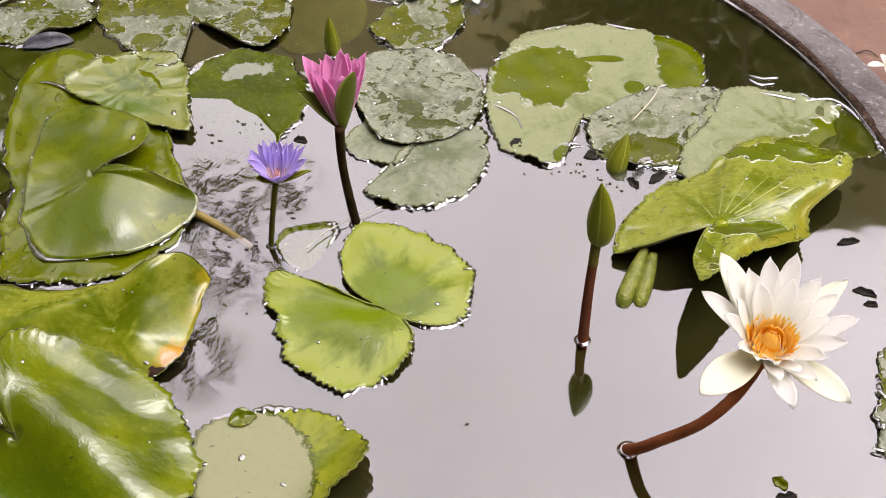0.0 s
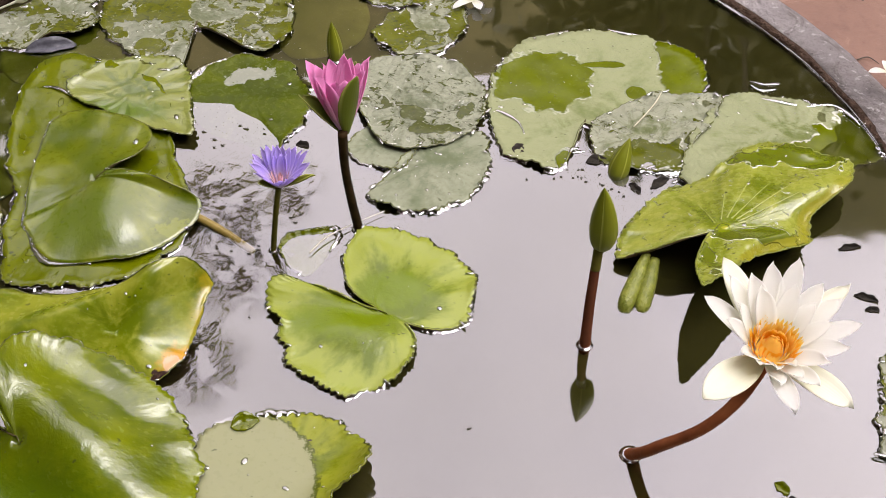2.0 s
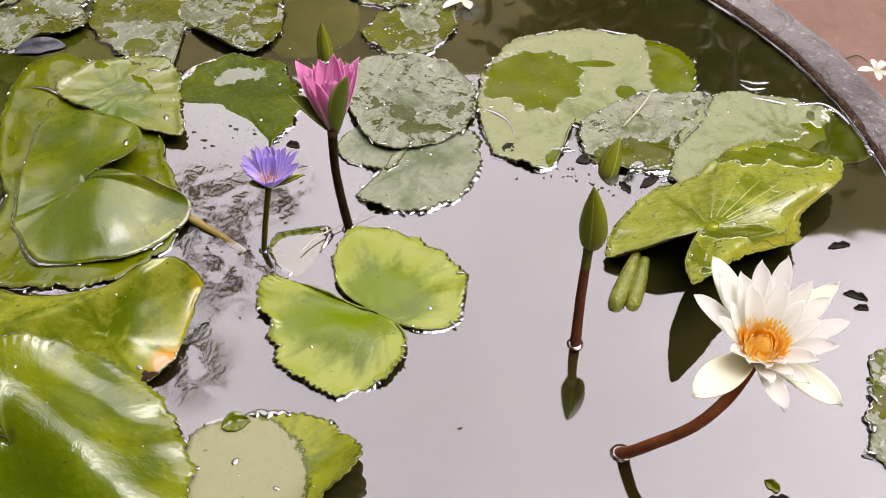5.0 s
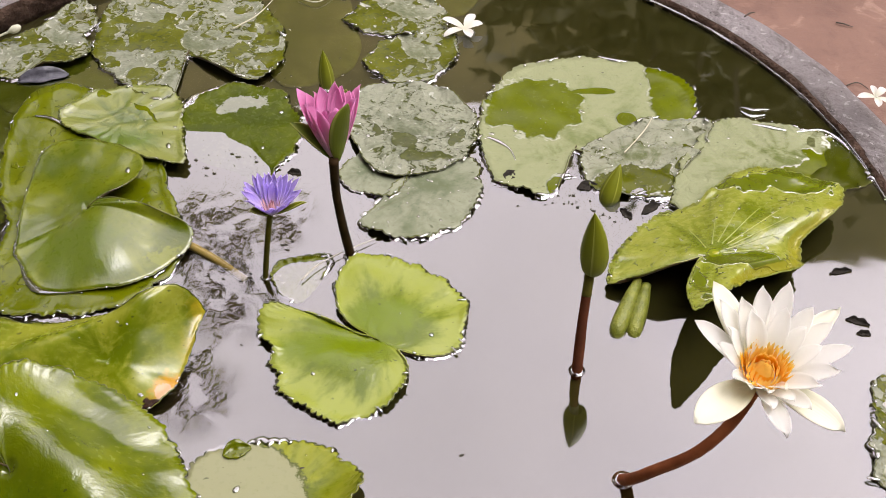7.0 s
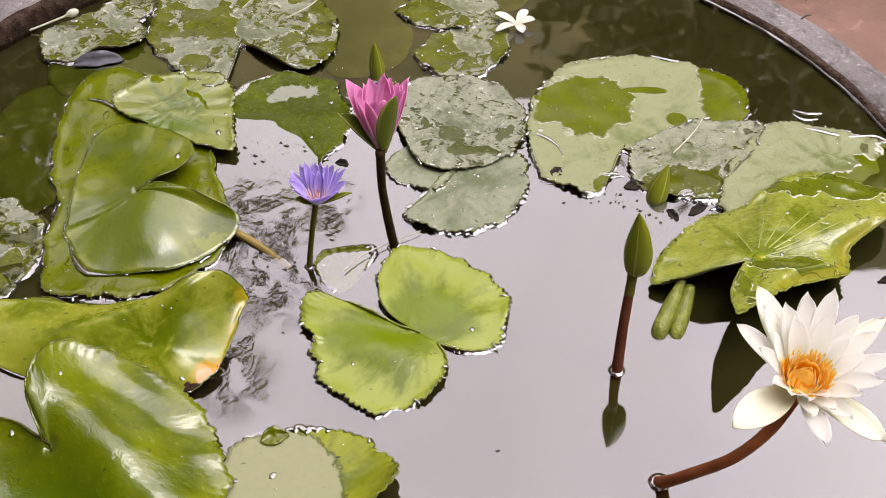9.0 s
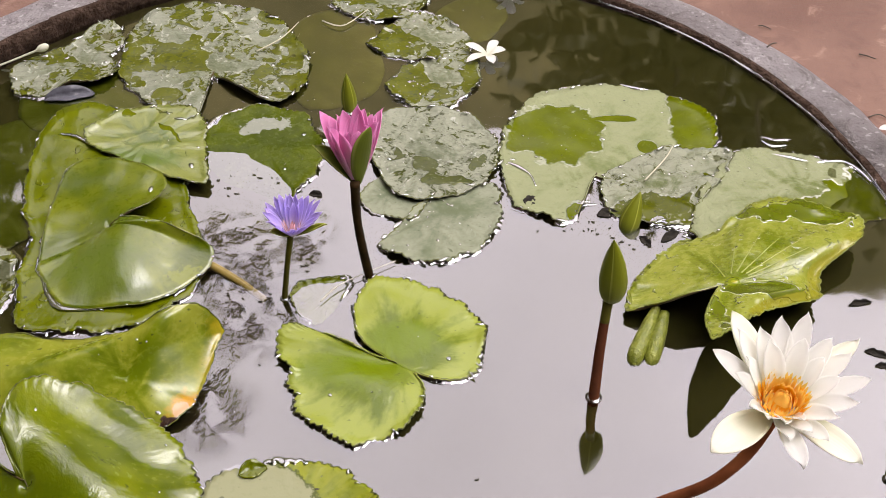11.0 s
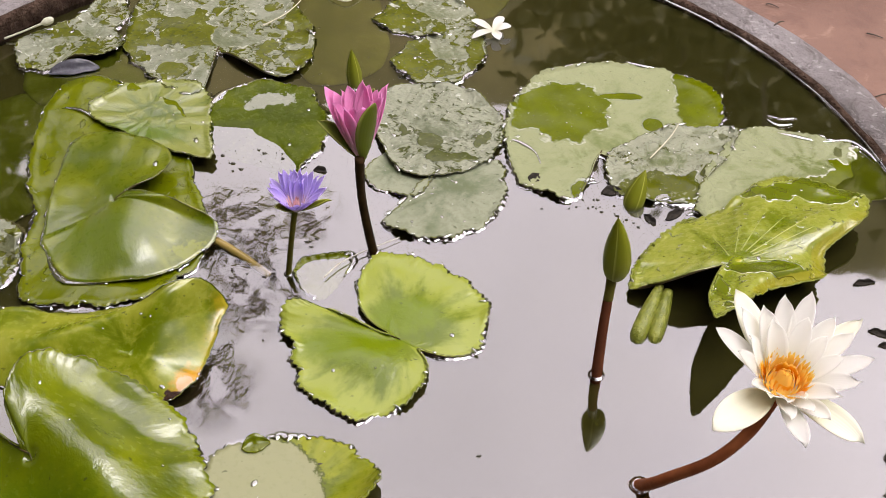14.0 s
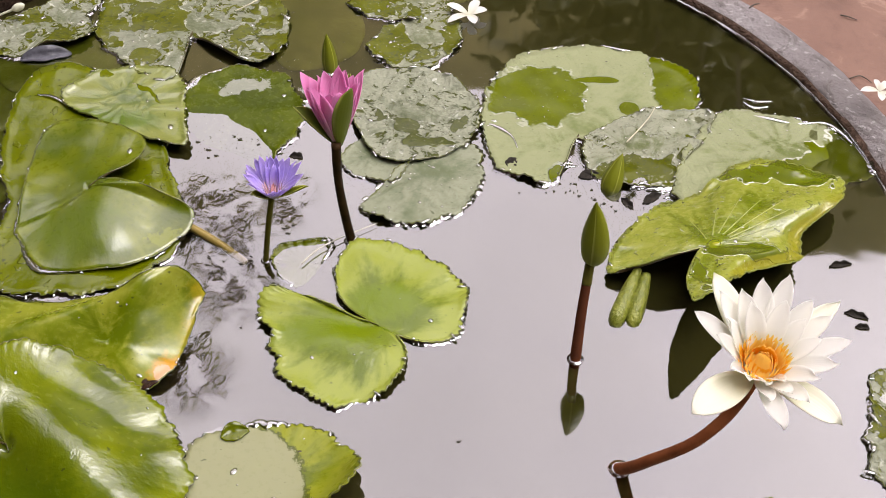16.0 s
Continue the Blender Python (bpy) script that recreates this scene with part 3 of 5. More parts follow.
basin = thing("basin", (POND[0] - 0.008, POND[1], GROUND_Z + 0.004), "round weathered grey concrete basin full of water", "basin")
part("wall", lathe([(0.518, 0.300), (0.5182, 0.3080), (0.5190, 0.3098), (0.530, 0.3108), (0.555, 0.310), (0.563, 0.307), (0.567, 0.300), (0.569, 0.27), (0.572, 0.0), (0.526, 0.0), (0.524, 0.21)], 300, 0.0022, 2.0), M_CONCRETE, basin)
part("inner_face", lathe([(0.518, 0.23), (0.5140, 0.291), (0.5125, 0.302), (0.5135, 0.3070), (0.5160, 0.3096), (0.5200, 0.3103), (0.5202, 0.23)], 300, 0.0016, 4.0), M_MOSS, basin, "dark algae-stained inner face")
bm = disc(0.0, 0.526, 4, 96)
part("floor", bm, M_MOSS, basin).location = (0, 0, 0.02)

basin.rotation_euler = (0, radians(1.4), 0)  # it stands a little out of level
murk = mesh_object("water_depth", disc(0, 0.5165, 6, 128), M_MURK)
murk.location = (POND[0] - 0.004, POND[1], -0.006)
tagged(murk, "cloudy olive pond water below the surface", "water", kind="structure")
water = mesh_object("water", disc(0, 0.5155, 24, 160), M_WATER)
water.location = (POND[0] - 0.004, POND[1], 0)
tagged(water, "still murky pond water mirroring an overcast sky", "water", kind="structure")

part("waterline", lathe([(0.5128, 0.0001), (0.5132, 0.0002), (0.5136, 0.0006), (0.5140, 0.0012), (0.5155, 0.0012), (0.5155, 0.0)], 300, 0.0010, 6.0), M_BEAD, water, "thin bright waterline against the concrete")

# walls and trees out of view, seen at most as mirror images in the water
def plain_wall(name, place, size, label, material=M_WALL):
    bm = bmesh.new()
    bmesh.ops.create_cube(bm, size=1)
    bmesh.ops.scale(bm, vec=size, verts=bm.verts)
    bmesh.ops.bevel(bm, geom=bm.edges[:], offset=0.02, segments=2, affect="EDGES")
    ob = mesh_object(name, bm, material, False)
    ob.location = (place[0], place[1], GROUND_Z + size[2] / 2)
    return tagged(ob, label, "wall", kind="structure")


# added wall, there only to tint the mirrored band of water olive
plain_wall("added_wall_north", (0, 9.5), (17.8, 0.25, 7.1), "plain added ochre wall, unseen but for its olive mirror image", M_WALL_OCHRE)
plain_wall("wall_north_east", (5.75, 9.2), (6.2, 0.3, 8.95), "tall mossy olive-brown house wall", M_WALL_MOSSY)
# added walls, never in view, that shut off sky light from three sides
plain_wall("added_wall_west", (-4.2, 1.2), (0.25, 5.6, 7.2), "plain added wall, never in view, that blocks sky light")
plain_wall("added_wall_east", (9.0, 3.95), (0.25, 10.8, 6.5), "plain added wall, never in view, that blocks sky light")
plain_wall("added_wall_south", (0, -1.6), (17.8, 0.25, 4.6), "plain added wall, never in view, that blocks sky light")


# added slab overhead, out of view, so leaf slopes mirror something dark
bm = bmesh.new()
bmesh.ops.create_cube(bm, size=1)
bmesh.ops.scale(bm, vec=(3.9, 2.35, 0.12), verts=bm.verts)
bmesh.ops.bevel(bm, geom=bm.edges[:], offset=0.015, segments=2, affect="EDGES")
overhead_slab = mesh_object("added_roof", bm, M_WALL, False)
overhead_slab.location = (-2.12, -0.29, 2.8)
tagged(overhead_slab, "plain added slab overhead, never in view, that darkens leaf reflections", "roof", kind="structure")


def tree(place, height, spread, seed, leaves, low):
    rng = random.Random(seed)
    root = thing("tree", place, "leafy broad-crowned tree beyond the basin", "tree", "trees")
    bm = tube(bmesh.new(), [(0, 0, 0), (0.08, 0.03, height * 0.25), (-0.04, 0.05, height * 0.5), (0.03, 0, height * 0.8)], [0.16, 0.13, 0.09, 0.03], 10, 5)
    for k in range(9):
        a, z0 = k * 2.4 + rng.random(), height * rng.uniform(0.3, 0.6)
        out = spread * rng.uniform(0.4, 0.75)
        tube(bm, [(0, 0, z0), (math.cos(a) * out * 0.5, math.sin(a) * out * 0.5, z0 + height * 0.1), (math.cos(a) * out, math.sin(a) * out, z0 + height * rng.uniform(0.15, 0.3))], [0.05, 0.035, 0.012], 6, 4)
    part("trunk", bm, M_BARK, root)
    verts, faces = [], []
    clumps = []
    for _ in range(240):
        up = rng.random() ** 0.75
        wide = spread * (0.65 + 0.45 * math.sin(math.pi * min(1, up * 0.9 + 0.1))) * (1 - 0.45 * up ** 3)
        clumps.append((rng.uniform(-1, 1) * wide, rng.uniform(-0.6, 0.6) * wide, height * (low + (0.91 - low) * up), rng.uniform(0.25, 0.48)))
    for _ in range(leaves):
        x, y, z, r = clumps[int(rng.random() * len(clumps))]
        v = Vector((rng.gauss(0, 1), rng.gauss(0, 1), rng.gauss(0, 0.8))).normalized() * r * rng.random() ** 0.4
        p = Vector((x, y, z)) + v
        size = rng.uniform(0.07, 0.13)
        q = Euler((rng.uniform(-1, 1), rng.uniform(-1, 1), rng.uniform(0, 6.28))).to_matrix()
        i = len(verts)
        for c in ((0, -1, 0), (0.5, 0, 0.08), (0, 1.1, 0), (-0.5, 0, 0.08)):
            verts.append(p + q @ (Vector(c) * size))
        faces.append((i, i + 1, i + 2, i + 3))
    data = bpy.data.meshes.new("crown")
    data.from_pydata([tuple(v) for v in verts], [], faces)
    data.materials.append(M_FOLIAGE)
    crown = new("crown", data)
    crown.parent = root
    return root


TREES = ((-6.6, 4.6, 8.4, 2.0, 1, 16000, 0.15), (-4.3, 6.4, 7.6, 1.5, 6, 16000, 0.15), (1.9, 7.6, 6.6, 1.5, 3, 3000, 0.45), (3.6, 7.0, 5.8, 2.2, 4, 12000, 0.15), (5.8, 6.6, 5.6, 2.3, 5, 16000, 0.1))
for x, y, high, spread, seed, leaves, low in TREES:
    tree((x, y, GROUND_Z), high, spread, seed, leaves, low)

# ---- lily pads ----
M_PAD_BACK = leaf_material("broad_back_pad", (0.185, 0.215, 0.09), (0.150, 0.18, 0.07), (0.255, 0.275, 0.17), WET, 0.55, ((-0.038, 0.060, 0.055, 0.048), (0.110, 0.077, 0.034, 0.07), (0.023, 0.085, 0.023, 0.006), (-0.020, -0.060, 0.012, 0.020), (0.052, 0.040, 0.010, 0.012)), 0.42, 0.2, 0.9, 0.0004, lines=0.12, edge_glint=0.35, ragged=1.3)
back_pad = lily_pad("broad round lily pad, pale dry surface with green wet patches", (0.134, 0.881, 0.001),
         [(246, 0.010, 0.001), (250, 0.046, 0.001), (247, 0.076, 0.001), (229, 0.085, 0.001), (210, 0.093, 0.001), (174, 0.094, 0.001), (152, 0.104, 0.001), (133, 0.117, 0.001), (115, 0.132, 0.001), (97, 0.137, 0.001), (76, 0.143, 0.001), (56, 0.148, 0.001), (43, 0.155, 0.001), (32, 0.147, 0.001), (20, 0.128, 0.0), (5, 0.09, 0.0), (340, 0.04, 0.0), (300, 0.012, 0.001)], M_PAD_BACK, 11)
M_PAD_ROUGH = leaf_material("crinkled_grey_pad", GREY, GREY_DEEP, (0.264, 0.274, 0.232), (0.088, 0.100, 0.004), 0.5, ((0.004, -0.034, 0.05, 0.022),), 0.35, 0.5, 0.64, 0.0008, 0.55, lines=0.45, edge_glint=0.5)
lily_pad("crinkled grey-green lily pad with a wet green margin", (0.182, 0.857, 0.003),
         [(167, 0.044, 0.003), (203, 0.047, 0.002), (231, 0.052, 0.001), (265, 0.049, 0.001), (305, 0.058, 0.001), (340, 0.052, 0.002), (16, 0.079, 0.003), (34, 0.103, 0.003), (50, 0.078, 0.003), (76, 0.056, 0.003), (121, 0.042, 0.004)], M_PAD_ROUGH, 12, 0.002, wave=0.004)
M_PAD_GREY = leaf_material("dry_grey_pad", (0.148, 0.164, 0.123), (0.118, 0.135, 0.0899), (0.27, 0.282, 0.242), (0.085, 0.098, 0.025), 0.5, ((0.014, -0.032, 0.034, 0.008), (0.0, -0.004, 0.014, 0.012)), 0.42, 1.5, 0.60, 0.0012, 0.6, lines=0.45, edge_glint=0.5)
lily_pad("old grey-green lily pad, blotched and crinkled", (-0.034, 0.894, 0.0035),
         [(235, 0.055, 0.004), (192, 0.049, 0.003), (152, 0.069, 0.003), (128, 0.086, 0.002), (100, 0.085, 0.002), (72, 0.083, 0.002), (49, 0.080, 0.002), (15, 0.075, 0.002), (350, 0.069, 0.002), (330, 0.066, 0.003), (305, 0.062, 0.004), (280, 0.060, 0.004), (258, 0.062, 0.004)], M_PAD_GREY, 13, 0.0016, wave=0.0022)
M_PAD_SMOOTH = leaf_material("smooth_grey_pad", (0.135, 0.156, 0.107), (0.118, 0.143, 0.0862), (0.242, 0.259, 0.207), WET, 0.4, (), 0.34, 0.2, 0.9, 0.0003, 0.7, 0.4, lines=0.15)
lily_pad("smooth pale grey-green lily pad with a curled dark margin", (-0.015, 0.816, 0.002),
         [(124, 0.026, 0.002), (75, 0.040, 0.002), (41, 0.063, 0.001), (12, 0.056, 0.001), (343, 0.053, 0.001), (310, 0.055, 0.001), (279, 0.060, 0.001), (249, 0.066, 0.001), (230, 0.070, 0.002), (217, 0.069, 0.004), (208, 0.048, 0.001), (185, 0.032, 0.001)], M_PAD_SMOOTH, 14)
lily_pad("pale lily pad half covered by a blotched one", (-0.067, 0.843, 0.001),
         [(192, 0.027, 0.001), (154, 0.024, 0.001), (99, 0.028, 0.001), (43, 0.036, 0.001), (14, 0.050, 0.001), (348, 0.039, 0.001), (306, 0.042, 0.001), (274, 0.030, 0.001), (231, 0.028, 0.001)], M_PAD_SMOOTH, 15)
M_PAD_FAR = leaf_material("speckled_far_pad", GREY, (0.123, 0.139, 0.0899), (0.243, 0.254, 0.222), (0.110, 0.122, 0.006), 0.5, ((-0.034, 0.027, 0.03, 0.034), (0.082, 0.060, 0.018, 0.06), (-0.043, -0.040, 0.018, 0.012), (-0.099, 0.010, 0.014, 0.06)), 0.4, 1.9, 0.545, 0.0008, 0.55, lines=0.45, edge_glint=0.5)
lily_pad("large speckled grey-green lily pad with a deep notch", (-0.267, 1.038, 0.002),
         [(263, 0.015, 0.002), (268, 0.059, 0.003), (264, 0.083, 0.003), (244, 0.083, 0.001), (218, 0.083, 0.001), (187, 0.099, 0.001), (159, 0.113, 0.001), (136, 0.138, 0.001), (113, 0.141, 0.001), (89, 0.127, 0.001), (64, 0.117, 0.001), (40, 0.103, 0.001), (14, 0.101, 0.001), (345, 0.103, 0.001), (323, 0.092, 0.003), (316, 0.056, 0.008), (299, 0.017, 0.004)], M_PAD_FAR, 16, wave=0.0018)
M_PAD_FAR2 = leaf_material("speckled_side_pad", GREY, (0.123, 0.139, 0.0899), (0.243, 0.254, 0.222), (0.110, 0.122, 0.006), 0.5, (), 0.4, 1.8, 0.53, 0.0008, 0.55, lines=0.45, edge_glint=0.5)
lily_pad("speckled grey-green lily pad near the concrete rim", (-0.414, 1.052, 0.001),
         [(19, 0.031, 0.001), (350, 0.043, 0.001), (312, 0.050, 0.006), (265, 0.053, 0.008), (239, 0.074, 0.001), (218, 0.079, 0.001), (187, 0.071, 0.001), (168, 0.049, 0.001), (127, 0.036, 0.001), (92, 0.069, 0.001), (78, 0.080, 0.001), (52, 0.057, 0.001)], M_PAD_FAR2, 17, wave=0.002)
M_PAD_TOP = leaf_material("patchy_far_pad", GREY, (0.123, 0.139, 0.0818), (0.243, 0.254, 0.211), (0.110, 0.122, 0.006), 0.5, ((-0.038, -0.007, 0.030, 0.022),), 0.4, 1.7, 0.55, 0.0008, 0.55, lines=0.45, edge_glint=0.5)
lily_pad("patchy green and grey lily pad by the far rim", (-0.039, 1.098, 0.002),
         [(183, 0.066, 0.001), (148, 0.054, 0.001), (114, 0.066, 0.001), (85, 0.055, 0.001), (58, 0.045, 0.001), (0, 0.050, 0.001), (319, 0.036, 0.001), (262, 0.034, 0.001), (219, 0.046, 0.001)], M_PAD_TOP, 18, wave=0.0015)
M_PAD_TOP2 = leaf_material("half_wet_far_pad", GREY, (0.123, 0.139, 0.0818), (0.243, 0.254, 0.211), (0.110, 0.122, 0.006), 0.5, ((-0.032, -0.001, 0.028, 0.044), (0.036, 0.021, 0.011, 0.037)), 0.4, 1.6, 0.56, 0.0008, 0.55, lines=0.45, edge_glint=0.5)
lily_pad("half-wet green and grey lily pad under a fallen blossom", (-0.028, 1.025, 0.001),
         [(183, 0.051, 0.001), (208, 0.047, 0.001), (248, 0.048, 0.001), (292, 0.043, 0.001), (353, 0.043, 0.001), (36, 0.055, 0.001), (62, 0.066, 0.001), (85, 0.046, 0.001), (130, 0.040, 0.001)], M_PAD_TOP2, 19, wave=0.0012)
lily_pad("patchy grey lily pad at the far rim", (-0.095, 1.175, 0.001),
         [(180, 0.055, 0.001), (130, 0.05, 0.001), (80, 0.045, 0.001), (20, 0.055, 0.001), (330, 0.045, 0.001), (270, 0.035, 0.001), (220, 0.04, 0.001)], M_PAD_FAR2, 20, wave=0.0012)
M_PAD_FLOOD = leaf_material("flooded_pad", (0.066, 0.088, 0.002), (0.048, 0.067, 0.0015), (0.085, 0.105, 0.006), (0.06, 0.08, 0.002), 0.25, (), 0.25, 0.2, 0.9, 0.0004, 0.4, stains_and_light=((0.0, 0.036, 0.020, 0.010, 0.06, (0.24, 0.25, 0.20)), (-0.016, 0.028, 0.013, 0.009, 0.06, (0.24, 0.25, 0.20))), edge_glint=0.3)
flood_pad = lily_pad("dark green lily pad sinking below the water on one side", (-0.195, 0.913, 0.0015),
         [(213, 0.084, -0.012), (183, 0.071, 0.0), (148, 0.069, 0.001), (107, 0.064, 0.002), (59, 0.061, 0.002), (22, 0.055, 0.001), (339, 0.062, 0.001), (302, 0.076, 0.001), (290, 0.080, -0.005), (261, 0.086, -0.012), (236, 0.093, -0.014)], M_PAD_FLOOD, 21, meniscus=0.005)
M_PAD_UNDER = leaf_material("algae_covered_pad", (0.130, 0.150, 0.0010), (0.095, 0.115, 0.0008), (0.135, 0.155, 0.003), (0.115, 0.135, 0.0010), 0.15, (), 0.2, 0.4, 0.66, 0.0002, 0.25, coat=0.25, coat_rough=0.12, edge_glint=0.08)
lily_pad("large flat green lily pad lying half under another leaf", (-0.325, 0.795, 0.002),
         [(141, 0.125, 0.0015), (123, 0.178, 0.0015), (111, 0.194, 0.0015), (95, 0.168, 0.0015), (70, 0.13, 0.0015), (24, 0.075, 0.0015), (343, 0.098, 0.0015), (324, 0.121, 0.0015), (302, 0.133, 0.001), (283, 0.136, 0.001), (267, 0.134, 0.001), (250, 0.139, 0.001), (231, 0.102, 0.0015), (204, 0.072, 0.0015), (165, 0.089, 0.0015)], M_PAD_UNDER, 22, wave=0.0015)
M_PAD_TL = leaf_material("waxy_young_pad", (0.10, 0.145, 0.0008), (0.070, 0.112, 0.0005), (0.20, 0.225, 0.09), WET, 0.44, (), 0.3, 0.1, 1.2, 0.0003, 0.3, 1.2, coat=1.0, stains_and_light=((-0.012, -0.026, 0.050, 0.016, 0.4, (0.075, 0.125, 0.0008)),), edge_glint=0.2)
young_pad = lily_pad("pale waxy green lily pad with a tucked edge", (-0.315, 0.913, 0.004),
         [(170, 0.065, 0.004), (136, 0.063, 0.003), (98, 0.060, 0.002), (59, 0.066, 0.003), (30, 0.064, 0.003), (8, 0.060, 0.004), (335, 0.072, 0.006), (318, 0.096, 0.008), (301, 0.062, 0.006), (256, 0.034, 0.005), (188, 0.052, 0.005)], M_PAD_TL, 23)
lily_pad("algae-speckled floating pad at the basin's side", (-0.47, 0.70, 0.0005),
         [(0, 0.075, 0.0), (40, 0.085, 0.0), (80, 0.08, 0.0), (120, 0.06, 0.0), (170, 0.06, 0.0), (220, 0.06, 0.0), (270, 0.06, 0.0), (320, 0.07, 0.0)], M_PAD_FAR2, 24, wave=0.002)
M_HEART = leaf_material("glossy_heart_leaf", (0.127, 0.1564, 0.000736), (0.0782, 0.1104, 0.000368), (0.1932, 0.2162, 0.0276), WET, 0.22, (), 0.28, 0.1, 0.95, 0.0001, 0.3, 0.6, grain=0.0012, coat=0.65, coat_rough=0.22, stains_and_light=((0.0, -0.047, 0.035, 0.030, 0.5, (0.078, 0.115, 0.0004)), (0.078, -0.052, 0.014, 0.011, 0.06, (0.15, 0.175, 0.002))))
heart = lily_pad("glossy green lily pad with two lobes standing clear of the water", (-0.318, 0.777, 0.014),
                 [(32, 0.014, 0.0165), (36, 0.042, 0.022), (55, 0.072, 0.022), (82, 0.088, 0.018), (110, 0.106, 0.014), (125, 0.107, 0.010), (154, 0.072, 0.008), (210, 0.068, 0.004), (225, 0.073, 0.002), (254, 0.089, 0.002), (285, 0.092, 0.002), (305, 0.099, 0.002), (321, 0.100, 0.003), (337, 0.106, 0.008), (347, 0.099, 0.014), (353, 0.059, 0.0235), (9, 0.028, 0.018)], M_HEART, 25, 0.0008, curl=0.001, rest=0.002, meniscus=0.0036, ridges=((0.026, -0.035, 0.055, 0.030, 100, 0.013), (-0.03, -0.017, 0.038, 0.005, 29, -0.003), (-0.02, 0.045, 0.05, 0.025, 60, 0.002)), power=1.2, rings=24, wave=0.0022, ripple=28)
stalk(heart, [(0.070, -0.020, -0.008), (0.100, -0.036, -0.011), (0.126, -0.052, -0.0145), (0.150, -0.068, -0.021)], [0.0032, 0.0036, 0.0036, 0.0034], M_STEM_YELLOW, "yellowish leaf stalk slipping under water")
M_L1 = leaf_material("yellowing_leaf", (0.1485, 0.1908, 0.00072), (0.1035, 0.1395, 0.00036), (0.252, 0.27, 0.054), WET, 0.38, (), 0.25, 0.3, 0.95, 0.0001, 0.3, 0.8,
                     stains_and_light=((0.077, 0.004, 0.015, 0.055, 0.6, (0.34, 0.25, 0.006)), (0.057, -0.024, 0.017, 0.022, 0.3, (0.44, 0.22, 0.015)), (0.049, -0.022, 0.007, 0.008, 0.1, (0.45, 0.28, 0.13)), (0.047, -0.036, 0.018, 0.010, 0.1, (0.030, 0.014, 0.008))), coat=0.45, coat_rough=0.26, grain=0.0005)
lily_pad("large folded green lily pad with a yellowed, rotting tip", (-0.264, 0.594, 0.022),
         [(170, 0.185, 0.006), (160, 0.150, 0.009), (152, 0.115, 0.012), (147, 0.082, 0.016), (78, 0.035, 0.028), (51, 0.062, 0.042), (44, 0.079, 0.042), (37, 0.090, 0.020), (31, 0.082, 0.012), (1, 0.059, 0.003), (344, 0.059, 0.004), (319, 0.050, 0.004), (269, 0.036, 0.0), (207, 0.069, 0.0), (186, 0.125, 0.002), (177, 0.170, 0.003)], M_L1, 26, 0.0010, ridges=((-0.005, 0.028, 0.075, 0.015, 17, 0.016), (0.030, 0.018, 0.035, 0.020, 60, 0.014), (0.062, -0.002, 0.03, 0.02, 70, 0.006), (-0.01, -0.014, 0.06, 0.020, 10, -0.010)), power=1.8, rings=24, wave=0.0022, ripple=28)
# darker green painted low on the blade, for its shaded front slope
M_L2 = leaf_material("broad_glossy_leaf", (0.126, 0.157, 0.0003), (0.082, 0.110, 0.0002), (0.165, 0.194, 0.005), WET, 0.26, (), 0.24, 0.1, 0.95, 0.00012, 0.3, 0.7, coat=0.62, coat_rough=0.24, stains_and_light=((0.0, -0.055, 0.08, 0.04, 0.5, (0.06, 0.095, 0.0003)),))
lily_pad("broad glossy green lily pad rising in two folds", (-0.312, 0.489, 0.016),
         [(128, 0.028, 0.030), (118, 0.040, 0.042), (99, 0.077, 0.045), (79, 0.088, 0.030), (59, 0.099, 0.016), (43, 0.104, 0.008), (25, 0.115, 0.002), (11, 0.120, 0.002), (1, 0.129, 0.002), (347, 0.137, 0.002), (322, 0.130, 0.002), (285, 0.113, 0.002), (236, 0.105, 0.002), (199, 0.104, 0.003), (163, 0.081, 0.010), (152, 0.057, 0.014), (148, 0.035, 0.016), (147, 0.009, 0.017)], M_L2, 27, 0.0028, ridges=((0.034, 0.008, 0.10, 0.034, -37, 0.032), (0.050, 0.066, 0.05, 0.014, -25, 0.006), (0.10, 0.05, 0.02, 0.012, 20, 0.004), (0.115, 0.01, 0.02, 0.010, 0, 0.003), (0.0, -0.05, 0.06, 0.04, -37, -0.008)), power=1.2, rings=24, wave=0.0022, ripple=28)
M_CENTRE = leaf_material("centre_pad", (0.140, 0.185, 0.0004), (0.112, 0.158, 0.0003), (0.27, 0.31, 0.095), WET, 0.36, (), 0.30, 0.1, 0.95, 0.00012, 0.3, 1.2, coat=0.3, coat_rough=0.24, grain=0.0020, edge_bloom_sheen=0.9, stains_and_light=((0.003, 0.027, 0.030, 0.020, 0.4, (0.118, 0.170, 0.0003)), (-0.042, -0.010, 0.044, 0.018, 0.4, (0.122, 0.172, 0.0003))))
